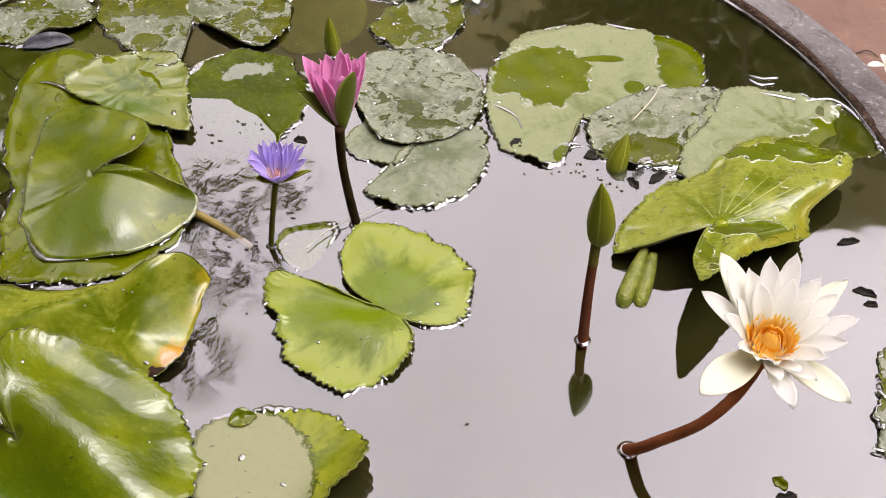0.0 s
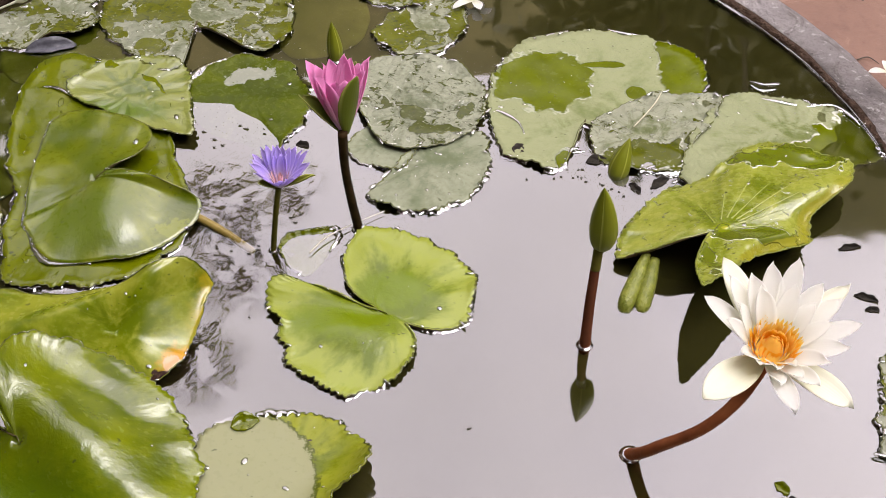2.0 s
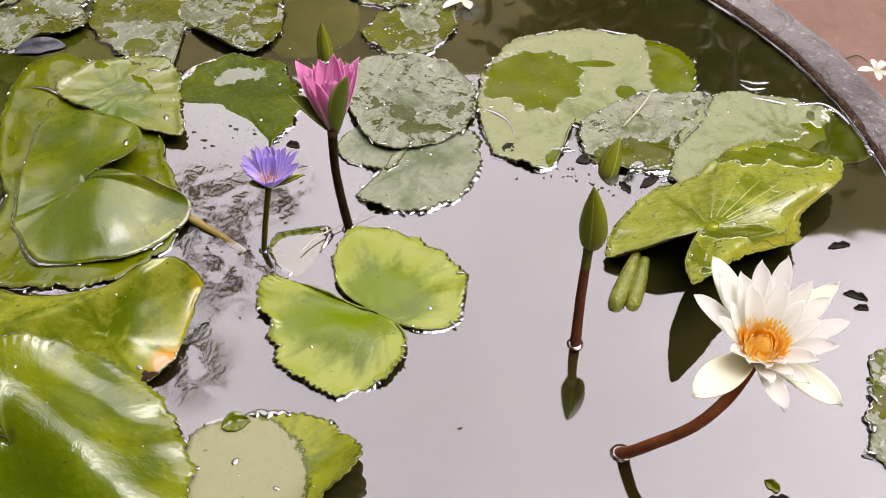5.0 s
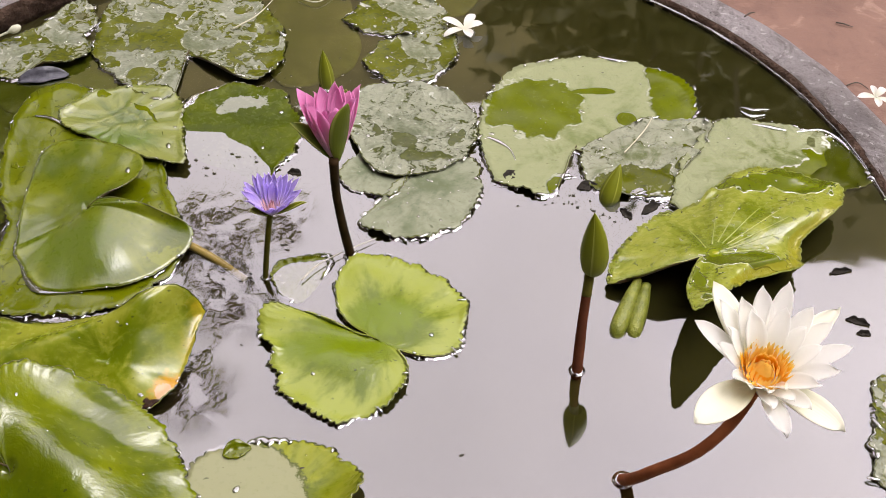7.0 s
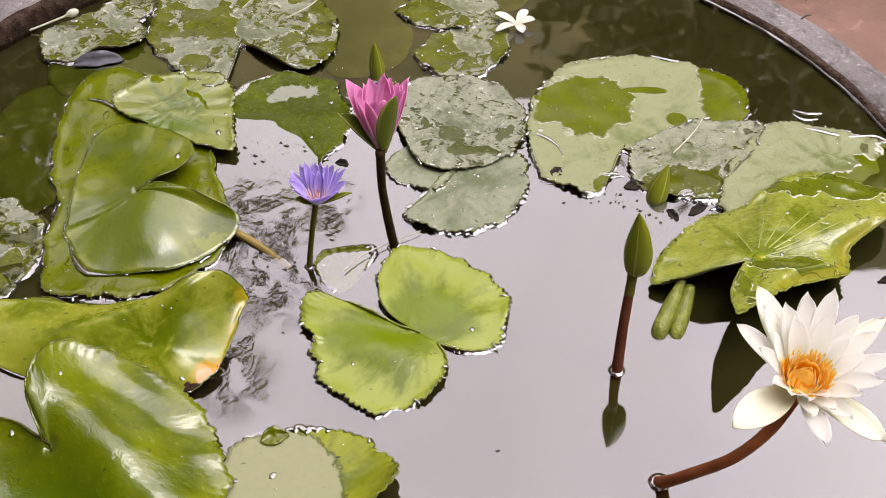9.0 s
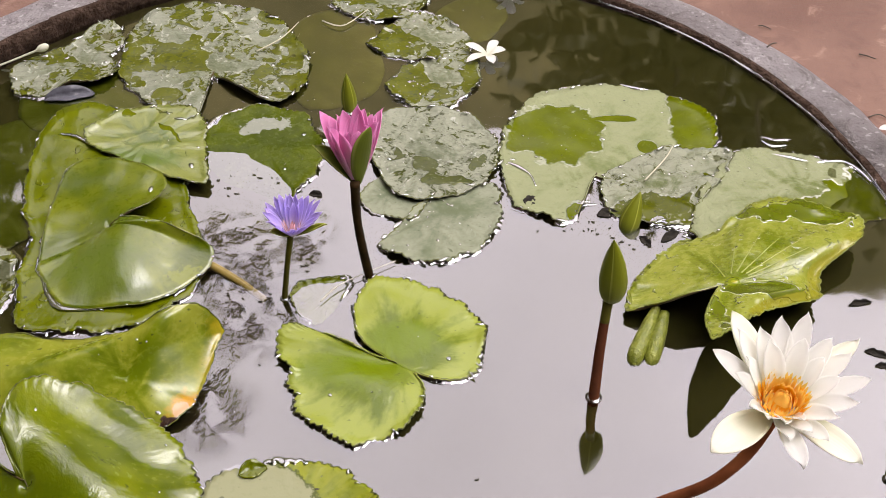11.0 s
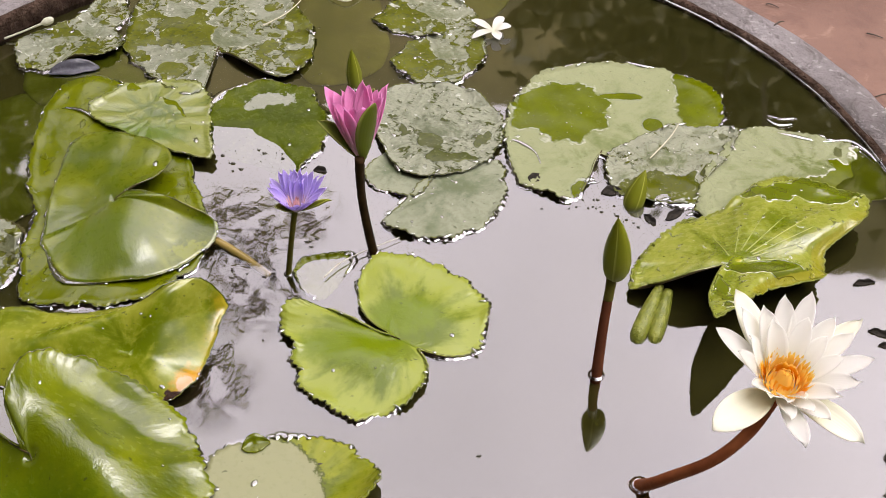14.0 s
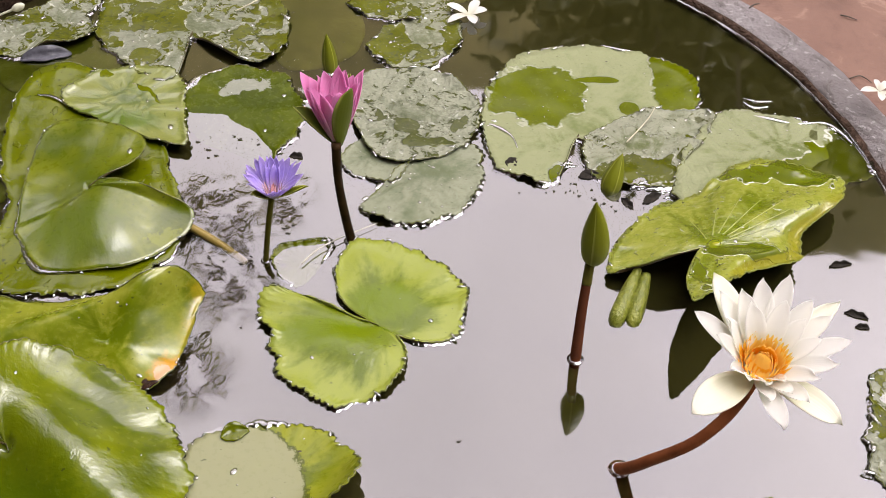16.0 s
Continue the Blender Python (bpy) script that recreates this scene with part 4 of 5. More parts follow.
lily_pad("glossy two-lobed green lily pad afloat on open water", (-0.047, 0.631, 0.002),
         [(146, 0.014, 0.002), (139, 0.044, 0.003), (125, 0.069, 0.003), (107, 0.102, 0.002), (87, 0.096, 0.002), (66, 0.089, 0.001), (43, 0.085, 0.001), (28, 0.083, 0.001), (6, 0.068, 0.001), (353, 0.065, 0.001), (338, 0.042, 0.001), (333, 0.021, 0.001), (322, 0.020, 0.003), (310, 0.037, 0.004), (291, 0.055, 0.003), (272, 0.069, 0.001), (253, 0.085, 0.001), (235, 0.088, 0.001), (215, 0.091, 0.001), (203, 0.089, 0.001), (187, 0.089, 0.001), (174, 0.101, 0.004), (166, 0.104, 0.010), (160, 0.098, 0.010), (156, 0.078, 0.006), (156, 0.041, 0.004), (162, 0.013, 0.003)], M_CENTRE, 28, 0.0028, fine=540, ridges=((-0.03, -0.02, 0.05, 0.02, -25, 0.007), (0.02, 0.03, 0.04, 0.02, -40, 0.004)), power=1.3, wave=0.0022, ripple=28)
lily_pad("torn scrap of lily pad awash", (-0.119, 0.708, -0.002),
         [(200, 0.024, -0.001), (165, 0.026, 0.001), (137, 0.024, 0.0014), (80, 0.022, 0.0014), (48, 0.030, 0.0012), (20, 0.024, -0.003), (268, 0.030, -0.004)], M_PAD_UNDER, 29, power=3.0)
# pale oval painted for murky water film and the sky mirrored in it
M_BOTTOM = leaf_material("dipping_pad", (0.1575, 0.189, 0.00108), (0.1125, 0.144, 0.00072), (0.243, 0.261, 0.036), WET, 0.38, (), 0.28, 0.1, 0.95, 0.00006, 0.3, 1.0,
                         stains_and_light=((-0.032, -0.012, 0.0585, 0.064, 0.02, (0.060, 0.075, 0.004)), (-0.032, -0.012, 0.056, 0.0615, 0.02, (0.235, 0.24, 0.125))), coat=0.2)
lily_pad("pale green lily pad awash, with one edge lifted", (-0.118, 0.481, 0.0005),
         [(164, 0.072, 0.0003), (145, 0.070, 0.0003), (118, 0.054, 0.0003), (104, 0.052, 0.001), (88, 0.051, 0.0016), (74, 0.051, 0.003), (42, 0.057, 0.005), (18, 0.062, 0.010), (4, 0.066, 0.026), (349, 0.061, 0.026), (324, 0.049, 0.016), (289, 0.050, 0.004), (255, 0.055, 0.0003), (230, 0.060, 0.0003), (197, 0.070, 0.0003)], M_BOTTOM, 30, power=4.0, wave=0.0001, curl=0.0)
M_RIGHT = leaf_material("tilted_big_pad", (0.178, 0.220, 0.0006), (0.140, 0.180, 0.0005), (0.30, 0.325, 0.10), (0.135, 0.172, 0.0006), 0.42, ((0.092, 0.112, 0.062, 0.018), (0.004, 0.004, 0.008, 0.006), (0.037, -0.005, 0.05, 0.010), (-0.016, -0.045, 0.010, 0.026)), 0.26, 0.1, 0.66, 0.0006, 0.3, 1.0, coat=1.0, coat_rough=0.2, edge_glint=0.8, stains_and_light=((0.003, 0.004, 0.0085, 0.0060, 0.12, (0.16, 0.20, 0.001)), (0.0045, 0.003, 0.003, 0.002, 0.1, (0.30, 0.30, 0.01))), rim=(-0.24, 0.10, 0.80, (0.24, 0.235, 0.012)))
tilted_pad = lily_pad("big bright green lily pad tilted out of the water", (0.232, 0.700, 0.034),
         [(212, 0.013, 0.036), (198, 0.046, 0.030), (188, 0.071, 0.012), (185, 0.084, 0.005), (159, 0.080, 0.003), (120, 0.082, 0.003), (87, 0.094, 0.006), (71, 0.134, 0.010), (59, 0.155, 0.012), (47, 0.158, 0.016), (38, 0.171, 0.024), (29, 0.152, 0.030), (20, 0.097, 0.030), (1, 0.082, 0.031), (322, 0.045, 0.045), (267, 0.065, 0.055), (251, 0.091, 0.060), (240, 0.055, 0.045), (226, 0.021, 0.038)], M_RIGHT, 31, 0.0022, margin=0.0008, edge=M_POD, power=1.2, flap=(-20, 70, 0.016, 0.72), wave=0.0022, ripple=28)
M_R2 = leaf_material("pale_ribbed_pad", (0.175, 0.2, 0.085), (0.12, 0.15, 0.040), (0.255, 0.275, 0.175), WET, 0.5, ((0.060, -0.020, 0.060, 0.055), (0.080, -0.060, 0.060, 0.07)), 0.4, 0.2, 0.85, 0.0012, 0.6, 1.3, 24, edge_glint=0.8, ragged=1.5)
ribbed_pad = lily_pad("pale ribbed lily pad between the tilted leaf and the rim", (0.329, 0.851, 0.002),
         [(207, 0.124, 0.001), (197, 0.112, 0.002), (176, 0.095, 0.003), (141, 0.080, 0.003), (119, 0.077, 0.002), (80, 0.058, 0.001), (40, 0.067, -0.001), (19, 0.078, -0.003), (345, 0.080, -0.005), (329, 0.062, -0.005), (290, 0.070, -0.004), (259, 0.095, 0.001), (230, 0.121, 0.001)], M_R2, 32, wave=0.002)
lily_pad("grey speckled lily pad at the basin's near side", (0.381, 0.533, 0.001),
         [(116, 0.063, 0.001), (134, 0.051, 0.001), (159, 0.041, 0.001), (182, 0.046, 0.001), (201, 0.049, 0.001), (216, 0.064, 0.001), (255, 0.064, 0.001), (310, 0.03, 0.001), (6, 0.02, 0.001), (51, 0.05, 0.001), (83, 0.066, 0.001)], M_PAD_FAR2, 33, wave=0.002)

M_SUNKEN = leaf_material("sunken_leaf", (0.105, 0.108, 0.014), (0.09, 0.092, 0.012), (0.12, 0.125, 0.02), (0.10, 0.105, 0.01), 0.2, (), 0.6, 0.1, 0.99, 0.0002, 0.1)
lily_pad("dull olive leaf lying just under the water", (-0.150, 1.075, -0.0035),
         [(330, 0.075, -0.0035), (300, 0.09, -0.0035), (262, 0.092, -0.0035), (200, 0.05, -0.0035), (150, 0.055, -0.0035), (110, 0.085, -0.0035), (70, 0.10, -0.0035), (20, 0.06, -0.0035)], M_SUNKEN, 41, 0.0006, wave=0.0004, curl=0.0, meniscus=0)
lily_pad("dull olive leaf sunken by the far rim", (0.010, 1.150, -0.0035),
         [(330, 0.035, -0.0035), (280, 0.045, -0.0035), (220, 0.04, -0.0035), (160, 0.045, -0.0035), (90, 0.05, -0.0035), (30, 0.045, -0.0035)], M_SUNKEN, 42, 0.0006, wave=0.0004, curl=0.0, meniscus=0)
lily_pad("dull olive leaf lying just under the water beside the near pads", (-0.395, 0.530, -0.003),
         [(0, 0.09, -0.003), (45, 0.08, -0.003), (80, 0.085, -0.003), (120, 0.075, -0.003), (180, 0.06, -0.003), (240, 0.08, -0.003), (300, 0.09, -0.003)], M_SUNKEN, 44, 0.0006, wave=0.0004, curl=0.0, meniscus=0)
M_GREEN_SUNKEN = leaf_material("sunken_green_leaf", (0.10, 0.12, 0.008), (0.075, 0.09, 0.005), (0.14, 0.155, 0.04), (0.09, 0.11, 0.006), 0.2, (), 0.5, 0.3, 0.99, 0.0004, 0.1)
lily_pad("green algae-covered leaf sunken along the basin's side", (-0.452, 0.850, -0.003),
         [(0, 0.055, -0.003), (50, 0.075, -0.003), (85, 0.105, -0.003), (110, 0.09, -0.003), (160, 0.045, -0.003), (200, 0.04, -0.003), (250, 0.075, -0.003), (275, 0.10, -0.003), (310, 0.085, -0.003)], M_GREEN_SUNKEN, 45, 0.001, wave=0.0006, curl=0.0, meniscus=0)
lily_pad("green algae-covered leaf awash among the pads", (-0.365, 1.005, -0.002),
         [(0, 0.06, -0.002), (40, 0.06, -0.002), (100, 0.045, -0.002), (150, 0.09, -0.002), (185, 0.10, -0.002), (215, 0.10, -0.002), (260, 0.085, -0.002), (310, 0.08, -0.002)], M_GREEN_SUNKEN, 43, 0.001, wave=0.0006, curl=0.0, meniscus=0)



# rolls of water along the edges, and veins
def strand(root, points, thick, flat=0.6, lift=0.0012):
    """A rounded roll of water that clings along a leaf's edge."""
    at = Vector(root.location)
    k = len(points)
    radii = [thick * (0.35 if i in (0, k - 1) else 0.8 + 0.3 * math.sin(i * 2.1)) for i in range(k)]
    bm = tube(bmesh.new(), [(x - at.x, y - at.y, 0.0) for x, y in points], radii, 10, 7)
    for v in bm.verts:
        bulge = 1 + 0.25 * noise.noise((v.co.x * 160, v.co.y * 160, thick * 900))
        v.co.z = v.co.z * flat * bulge + lift - at.z
    part("water_edge", bm, M_ROLL, root, "thick roll of clinging water")


def veins(root, rows, reach, radius, material):
    """Raised ribs from the middle of a pad along chosen radial lines of its blade."""
    blade, rings, total = next((b, r, n) for r0, b, r, n in BLADES if r0 == root)
    for share in rows:
        row = int(share * total) % total
        pts = [blade.data.vertices[row * rings + int(j)].co for j in np.linspace(1, rings * reach - 1, 7)]
        ob = part("vein", tube(bmesh.new(), [(p.x, p.y, p.z + radius * 0.1) for p in pts], [radius * (1.1 - 0.12 * j) for j in range(7)], 6, 3), material, root)


strand(ribbed_pad, ((0.304, 0.914), (0.325, 0.908), (0.349, 0.901), (0.376, 0.903), (0.390, 0.889), (0.397, 0.873)), 0.0026)
strand(ribbed_pad, ((0.302, 0.934), (0.311, 0.925), (0.326, 0.927)), 0.0022)
strand(young_pad, ((-0.405, 0.927), (-0.388, 0.923), (-0.366, 0.908), (-0.329, 0.886), (-0.302, 0.872)), 0.0024, 0.6, 0.0026)
strand(heart, ((-0.383, 0.768), (-0.379, 0.787), (-0.377, 0.813), (-0.376, 0.838), (-0.376, 0.866)), 0.0030, 0.6, 0.0026)
strand(back_pad, ((0.167, 1.025), (0.183, 1.018), (0.206, 1.012), (0.218, 0.998)), 0.0026)
strand(back_pad, ((0.041, 0.896), (0.056, 0.889), (0.069, 0.876), (0.074, 0.859)), 0.0022)
strand(back_pad, ((0.103, 1.016), (0.115, 1.018), (0.126, 1.023)), 0.0024)
strand(flood_pad, ((-0.265, 0.925), (-0.254, 0.952), (-0.240, 0.966), (-0.225, 0.973), (-0.200, 0.979)), 0.0042, 0.3)
M_VEIN = plain_material("pale_leaf_vein", (0.26, 0.29, 0.06), (0.34, 0.37, 0.12), 0.22, 90.0, 0.0002, 0.8)
veins(tilted_pad, (0.29, 0.35, 0.41, 0.46, 0.51, 0.56, 0.61, 0.66), 0.62, 0.0007, M_VEIN)

M_ROT = plain_material("rotten_leaf", (0.012, 0.011, 0.009), (0.035, 0.030, 0.024), 0.6, 120.0, 0.0008, 0.06)


# grey of a dark reflection in open water, put into a solid colour
M_GAP = plain_material("dark_water_gap", (0.05, 0.05, 0.062), (0.10, 0.10, 0.12), 0.35, 90.0, 0.0008, 0.4)


def curled_scrap(place, long, wide, turn, lift, material, label):
    """A scrap of leaf with one edge rolled up."""
    bm = bmesh.new()
    uv = bm.loops.layers.uv.new("polar")
    rows = []
    for i in range(13):
        f = i / 12
        half = wide * 0.5 * math.sin(math.pi * (0.012 + 0.976 * f)) ** 0.8
        rows.append([bm.verts.new((long * (f - 0.5), half * s + 0.002 * noise.noise((f * 4, s, long * 90)), lift * max(0.0, s) ** 2 * math.sin(math.pi * f) ** 0.6 + 0.0012 * noise.noise((f * 6, s * 2, wide * 90)))) for s in (-1, -0.6, -0.2, 0.2, 0.6, 1)])
    for r0, r1 in zip(rows, rows[1:]):
        for j in range(5):
            bm.faces.new((r0[j], r1[j], r1[j + 1], r0[j + 1]))
    ob = mesh_object("leaf_scrap", bm, material)
    skin = ob.modifiers.new("thickness", "SOLIDIFY")
    skin.thickness = 0.0009
    ob.matrix_world = pose(*place, 0, 0, turn)
    return tagged(ob, label, "leaf", "leaf scraps")


# added scrap where the pads leave a dark gap of open water
curled_scrap((-0.412, 0.990, 0.002), 0.052, 0.013, 14, 0.010, M_GAP, "dark grey scrap standing in for open water between pads")
curled_scrap((-0.152, 0.522, 0.002), 0.022, 0.013, 20, 0.006, M_PAD_UNDER, "small green curl of leaf afloat")
curled_scrap((-0.137, 0.842, 0.001), 0.013, 0.005, -15, 0.004, M_ROT, "small black scrap of rotten leaf afloat")
curled_scrap((0.353, 0.653, 0.001), 0.020, 0.005, -25, 0.003, M_ROT, "small black scrap of rotten leaf afloat")
curled_scrap((0.355, 0.640, 0.001), 0.012, 0.004, -10, 0.003, M_ROT, "small black scrap of rotten leaf afloat")
curled_scrap((0.068, 0.838, 0.001), 0.016, 0.012, 60, 0.002, M_ROT, "small black scrap of rotten leaf afloat")
curled_scrap((0.140, 0.822, 0.001), 0.020, 0.010, 10, 0.003, M_ROT, "small black scrap of rotten leaf afloat")

curled_scrap((0.249, 0.468, 0.001), 0.013, 0.007, -55, 0.004, M_PAD_UNDER, "small green curl of leaf afloat")
curled_scrap((0.251, 0.456, 0.001), 0.018, 0.005, 10, 0.003, M_ROT, "small black scrap of rotten leaf afloat")
curled_scrap((0.352, 0.711, 0.001), 0.020, 0.004, 8, 0.003, M_ROT, "small black scrap of rotten leaf afloat")
curled_scrap((0.196, 0.792, 0.001), 0.022, 0.007, 35, 0.003, M_ROT, "small black scrap of rotten leaf afloat")
curled_scrap((0.172, 0.785, 0.001), 0.016, 0.006, -60, 0.003, M_ROT, "small black scrap of rotten leaf afloat")
curled_scrap((0.208, 0.782, 0.001), 0.020, 0.006, 20, 0.003, M_PAD_UNDER, "small green curl of leaf afloat")

# ---- flowers and buds ----
white = thing("water_lily", (0.141, 0.497, 0.0), "open white water lily with orange stamens on a bent brown stalk", "water lily", "water lilies")
stalk(white, [(-0.010, 0.012, -0.02), (0, 0, 0), (0.006, -0.010, 0.018), (0.015, -0.018, 0.038), (0.040, -0.026, 0.072), (0.062, -0.019, 0.097), (0.0775, -0.006, 0.122)], [0.0050, 0.0050, 0.0047, 0.0044, 0.0042, 0.0042, 0.0046], M_STEM_BROWN, "smooth reddish-brown stalk")
W_BASE, W_AXIS = (0.0781, -0.0047, 0.126), aim_axis(0.06, -0.14, 1.0)
WHITE_SEPALS = ((217, 0.057, 0.024, 74, 94), (328, 0.0582, 0.021, 86, 106), (117, 0.068, 0.019, 56, 72), (38, 0.0693, 0.015, 58, 74))
WHITE_PETALS = ((147, 0.0555, 0.0139, 54, 70), (279, 0.0442, 0.0143, 69, 83), (15, 0.061, 0.0134, 63, 77), (356, 0.0476, 0.0139, 56, 68),
                (311, 0.0372, 0.0139, 59, 73), (88, 0.0587, 0.0151, 46, 58), (71, 0.065, 0.0143, 48, 60), (126, 0.0567, 0.0139, 46, 58),
                (110, 0.0535, 0.0147, 38, 50), (48, 0.0567, 0.0143, 48, 60), (32, 0.0574, 0.0139, 50, 62), (68, 0.0491, 0.0139, 35, 45),
                (106, 0.0456, 0.0139, 31, 41), (17, 0.0436, 0.0122, 45, 55), (330, 0.0402, 0.0126, 43, 53), (300, 0.0300, 0.0118, 49, 59),
                (270, 0.0290, 0.0118, 53, 63), (209, 0.035, 0.0126, 38, 48), (237, 0.030, 0.0126, 34, 44), (293, 0.028, 0.0126, 30, 40),
                (41, 0.0439, 0.0126, 42, 50), (137, 0.0394, 0.0126, 40, 48), (165, 0.042, 0.0126, 40, 50), (262, 0.027, 0.0118, 32, 42))


def petals(parent, name, rows, material, base, axis, foot, cup=0.3, blunt=0.5, label="", tip=3.4, thick=0.0005):
    """Petals set one by one: (turn, length, width, lean at the base, lean at the tip)."""
    for i, (turn, long, wide, lean_a, lean_b) in enumerate(rows):
        ob = part(name, petal_mesh(long, wide, cup * (1 + 0.25 * math.sin(i * 2.3)), lean_a, lean_b, 12, 8, tip, math.sin(i * 1.7), blunt), material, parent, label)
        ob.matrix_local = Matrix.Translation(base) @ axis @ pose(0, 0, 0, 0, 0, turn) @ Matrix.Translation((foot, 0, 0))
        skin = ob.modifiers.new("thickness", "SOLIDIFY")
        skin.thickness, skin.offset = thick, 0


def water_ring(parent, at, radius, lean=0.0):
    """Water drawn up round a stalk where it leaves the surface."""
    ring = part("water_ring", lathe([(radius * 0.7, 0.0016), (radius * 1.0, 0.0013), (radius * 1.12, 0.0007), (radius * 1.25, 0.0003), (radius * 1.4, 0.0001), (radius * 0.7, 0.0001)], 24, 0.0003, radius), M_BEAD, parent, "collar of water drawn up the stalk")
    ring.location = at


petals(white, "sepal", WHITE_SEPALS, M_WHITE_SEPAL, W_BASE, W_AXIS, 0.005, 0.3, 0.6, "cream-white sepal", 2.6, 0.0007)
petals(white, "petal", WHITE_PETALS, M_WHITE, W_BASE, W_AXIS, 0.005, 0.3, 0.55)
water_ring(white, (0, 0, 0), 0.0060)


def stamens(parent, base, axis, rings, length, width, lift=0.004, tone=None):
    rng = random.Random(77)
    shared = {}
    for ring, (count, radius, lean_base, lean_tip, size) in enumerate(rings):
        for kind in range(3):
            bm = petal_mesh(length * size * (0.9 + 0.1 * kind), width, 0.2, lean_base, lean_tip, 6, 2, tip=4.0, blunt=0.15)
            ob = part("stamen", bm, tone or (M_ORANGE if ring % 2 == 0 else M_YELLOW), parent)
            ob.data.materials.append(tone or M_YELLOW)
            for poly in ob.data.polygons:
                if poly.index >= len(ob.data.polygons) - 4:
                    poly.material_index = 1
            shared[kind] = ob
        for i in range(count):
            src = shared[i % 3]
            ob = src if i < 3 else new("stamen", src.data)
            ob.parent = parent
            ob.matrix_local = Matrix.Translation(base) @ axis @ pose(0, 0, lift, 0, 0, 360 * i / count + rng.uniform(-4, 4)) @ Matrix.Translation((radius, 0, 0)) @ pose(0, 0, 0, 0, rng.uniform(-6, 6), 0)


stamens(white, W_BASE, W_AXIS, ((60, 0.0116, 50, 8, 0.88), (54, 0.0102, 36, -8, 0.86), (44, 0.0084, 22, -22, 0.80), (34, 0.0066, 10, -40, 0.80), (26, 0.0048, 6, -50, 0.78), (16, 0.0028, 0, -40, 0.76)), 0.0160, 0.0017, 0.009)
bm = bmesh.new()
bmesh.ops.create_uvsphere(bm, u_segments=16, v_segments=8, radius=0.0062)
bmesh.ops.scale(bm, vec=(1, 1, 0.6), verts=bm.verts)
part("pistil", bm, M_ORANGE, white).matrix_local = Matrix.Translation(W_BASE) @ W_AXIS @ pose(0, 0, 0.0130)

pink = thing("water_lily", (-0.077, 0.732, 0.0), "half-open pink water lily on a dark curved stalk", "water lily", "water lilies")
stalk(pink, [(0.001, 0, -0.02), (0, 0, 0), (-0.004, -0.001, 0.035), (-0.007, -0.004, 0.078), (-0.006, -0.008, 0.120)], [0.0042, 0.0042, 0.0040, 0.0037, 0.0042], M_STEM_DARK, "dark brown stalk")
P_BASE, P_AXIS = (-0.0054, -0.0013, 0.115), aim_axis(-0.02, 0.25, 1.0)
PINK_PETALS = ((141, 0.0638, 0.0165, 38, 30), (53, 0.0625, 0.0165, 36, 28), (138, 0.0574, 0.0165, 33, 23), (133, 0.0567, 0.0165, 25, 15), (120, 0.0593, 0.016, 20, 12),
               (80, 0.0635, 0.016, 16, 8), (65, 0.0599, 0.0155, 18, 10), (53, 0.0561, 0.0155, 24, 16), (229, 0.0527, 0.019, 20, 8), (254, 0.050, 0.019, 15, 3),
               (337, 0.0538, 0.017, 16, 4), (49, 0.0557, 0.0155, 28, 20), (190, 0.054, 0.017, 24, 12), (295, 0.051, 0.018, 15, 3), (10, 0.055, 0.016, 22, 12))
petals(pink, "petal", PINK_PETALS, M_PINK, P_BASE, P_AXIS, 0.003, 0.45, 0.6, "", 2.5)
petals(pink, "sepal", ((322, 0.0565, 0.023, 22, 8), (160, 0.043, 0.016, 54, 46), (70, 0.056, 0.018, 34, 20)), M_SEPAL_PINK, P_BASE, P_AXIS, 0.0042, 0.6, 0.6, "olive-green sepal with a pale edge", 2.2, 0.0009)
water_ring(pink, (0, 0, 0), 0.0048)

violet = thing("water_lily", (-0.150, 0.706, 0.0), "small open violet-blue water lily on an olive stalk", "water lily", "water lilies")
stalk(violet, [(-0.002, 0, -0.02), (0, 0, 0), (0.006, -0.001, 0.040), (0.013, -0.003, 0.079)], [0.0026, 0.0026, 0.0025, 0.0026], M_STEM_OLIVE, "thin olive stalk")
V_BASE, V_AXIS = (0.0145, -0.0006, 0.078), aim_axis(0.02, -0.05, 1.0)
VIOLET_PETALS = ((140, 0.0337, 0.0072, 66, 56), (128, 0.0329, 0.0074, 48, 40), (122, 0.0348, 0.0076, 40, 32), (108, 0.0324, 0.0076, 38, 30), (97, 0.0335, 0.0076, 34, 26), (81, 0.0339, 0.0076, 32, 24),
                 (66, 0.0322, 0.0076, 34, 26), (54, 0.0345, 0.0076, 38, 30), (44, 0.033, 0.0074, 46, 38), (36, 0.0363, 0.0074, 50, 42), (18, 0.030, 0.0074, 52, 44), (0, 0.029, 0.0074, 46, 38),
                 (172, 0.030, 0.0074, 46, 38), (157, 0.031, 0.0074, 52, 44), (202, 0.028, 0.0074, 42, 34), (228, 0.026, 0.0074, 38, 30), (250, 0.025, 0.0074, 36, 28), (274, 0.024, 0.0074, 36, 28),
                 (297, 0.025, 0.0074, 36, 28), (319, 0.027, 0.0074, 40, 32), (341, 0.028, 0.0074, 44, 36), (88, 0.028, 0.0066, 20, 12), (116, 0.028, 0.0066, 24, 14), (60, 0.028, 0.0066, 24, 14))
petals(violet, "petal", VIOLET_PETALS, M_PURPLE, V_BASE, V_AXIS, 0.0022, 0.35, 0.6, "", 2.4)
water_ring(violet, (0, 0, 0), 0.0032)
stamens(violet, V_BASE, V_AXIS, ((16, 0.0045, 24, 6, 1.0), (10, 0.0022, 6, -10, 0.95)), 0.0125, 0.0013, 0.003, M_PEACH)
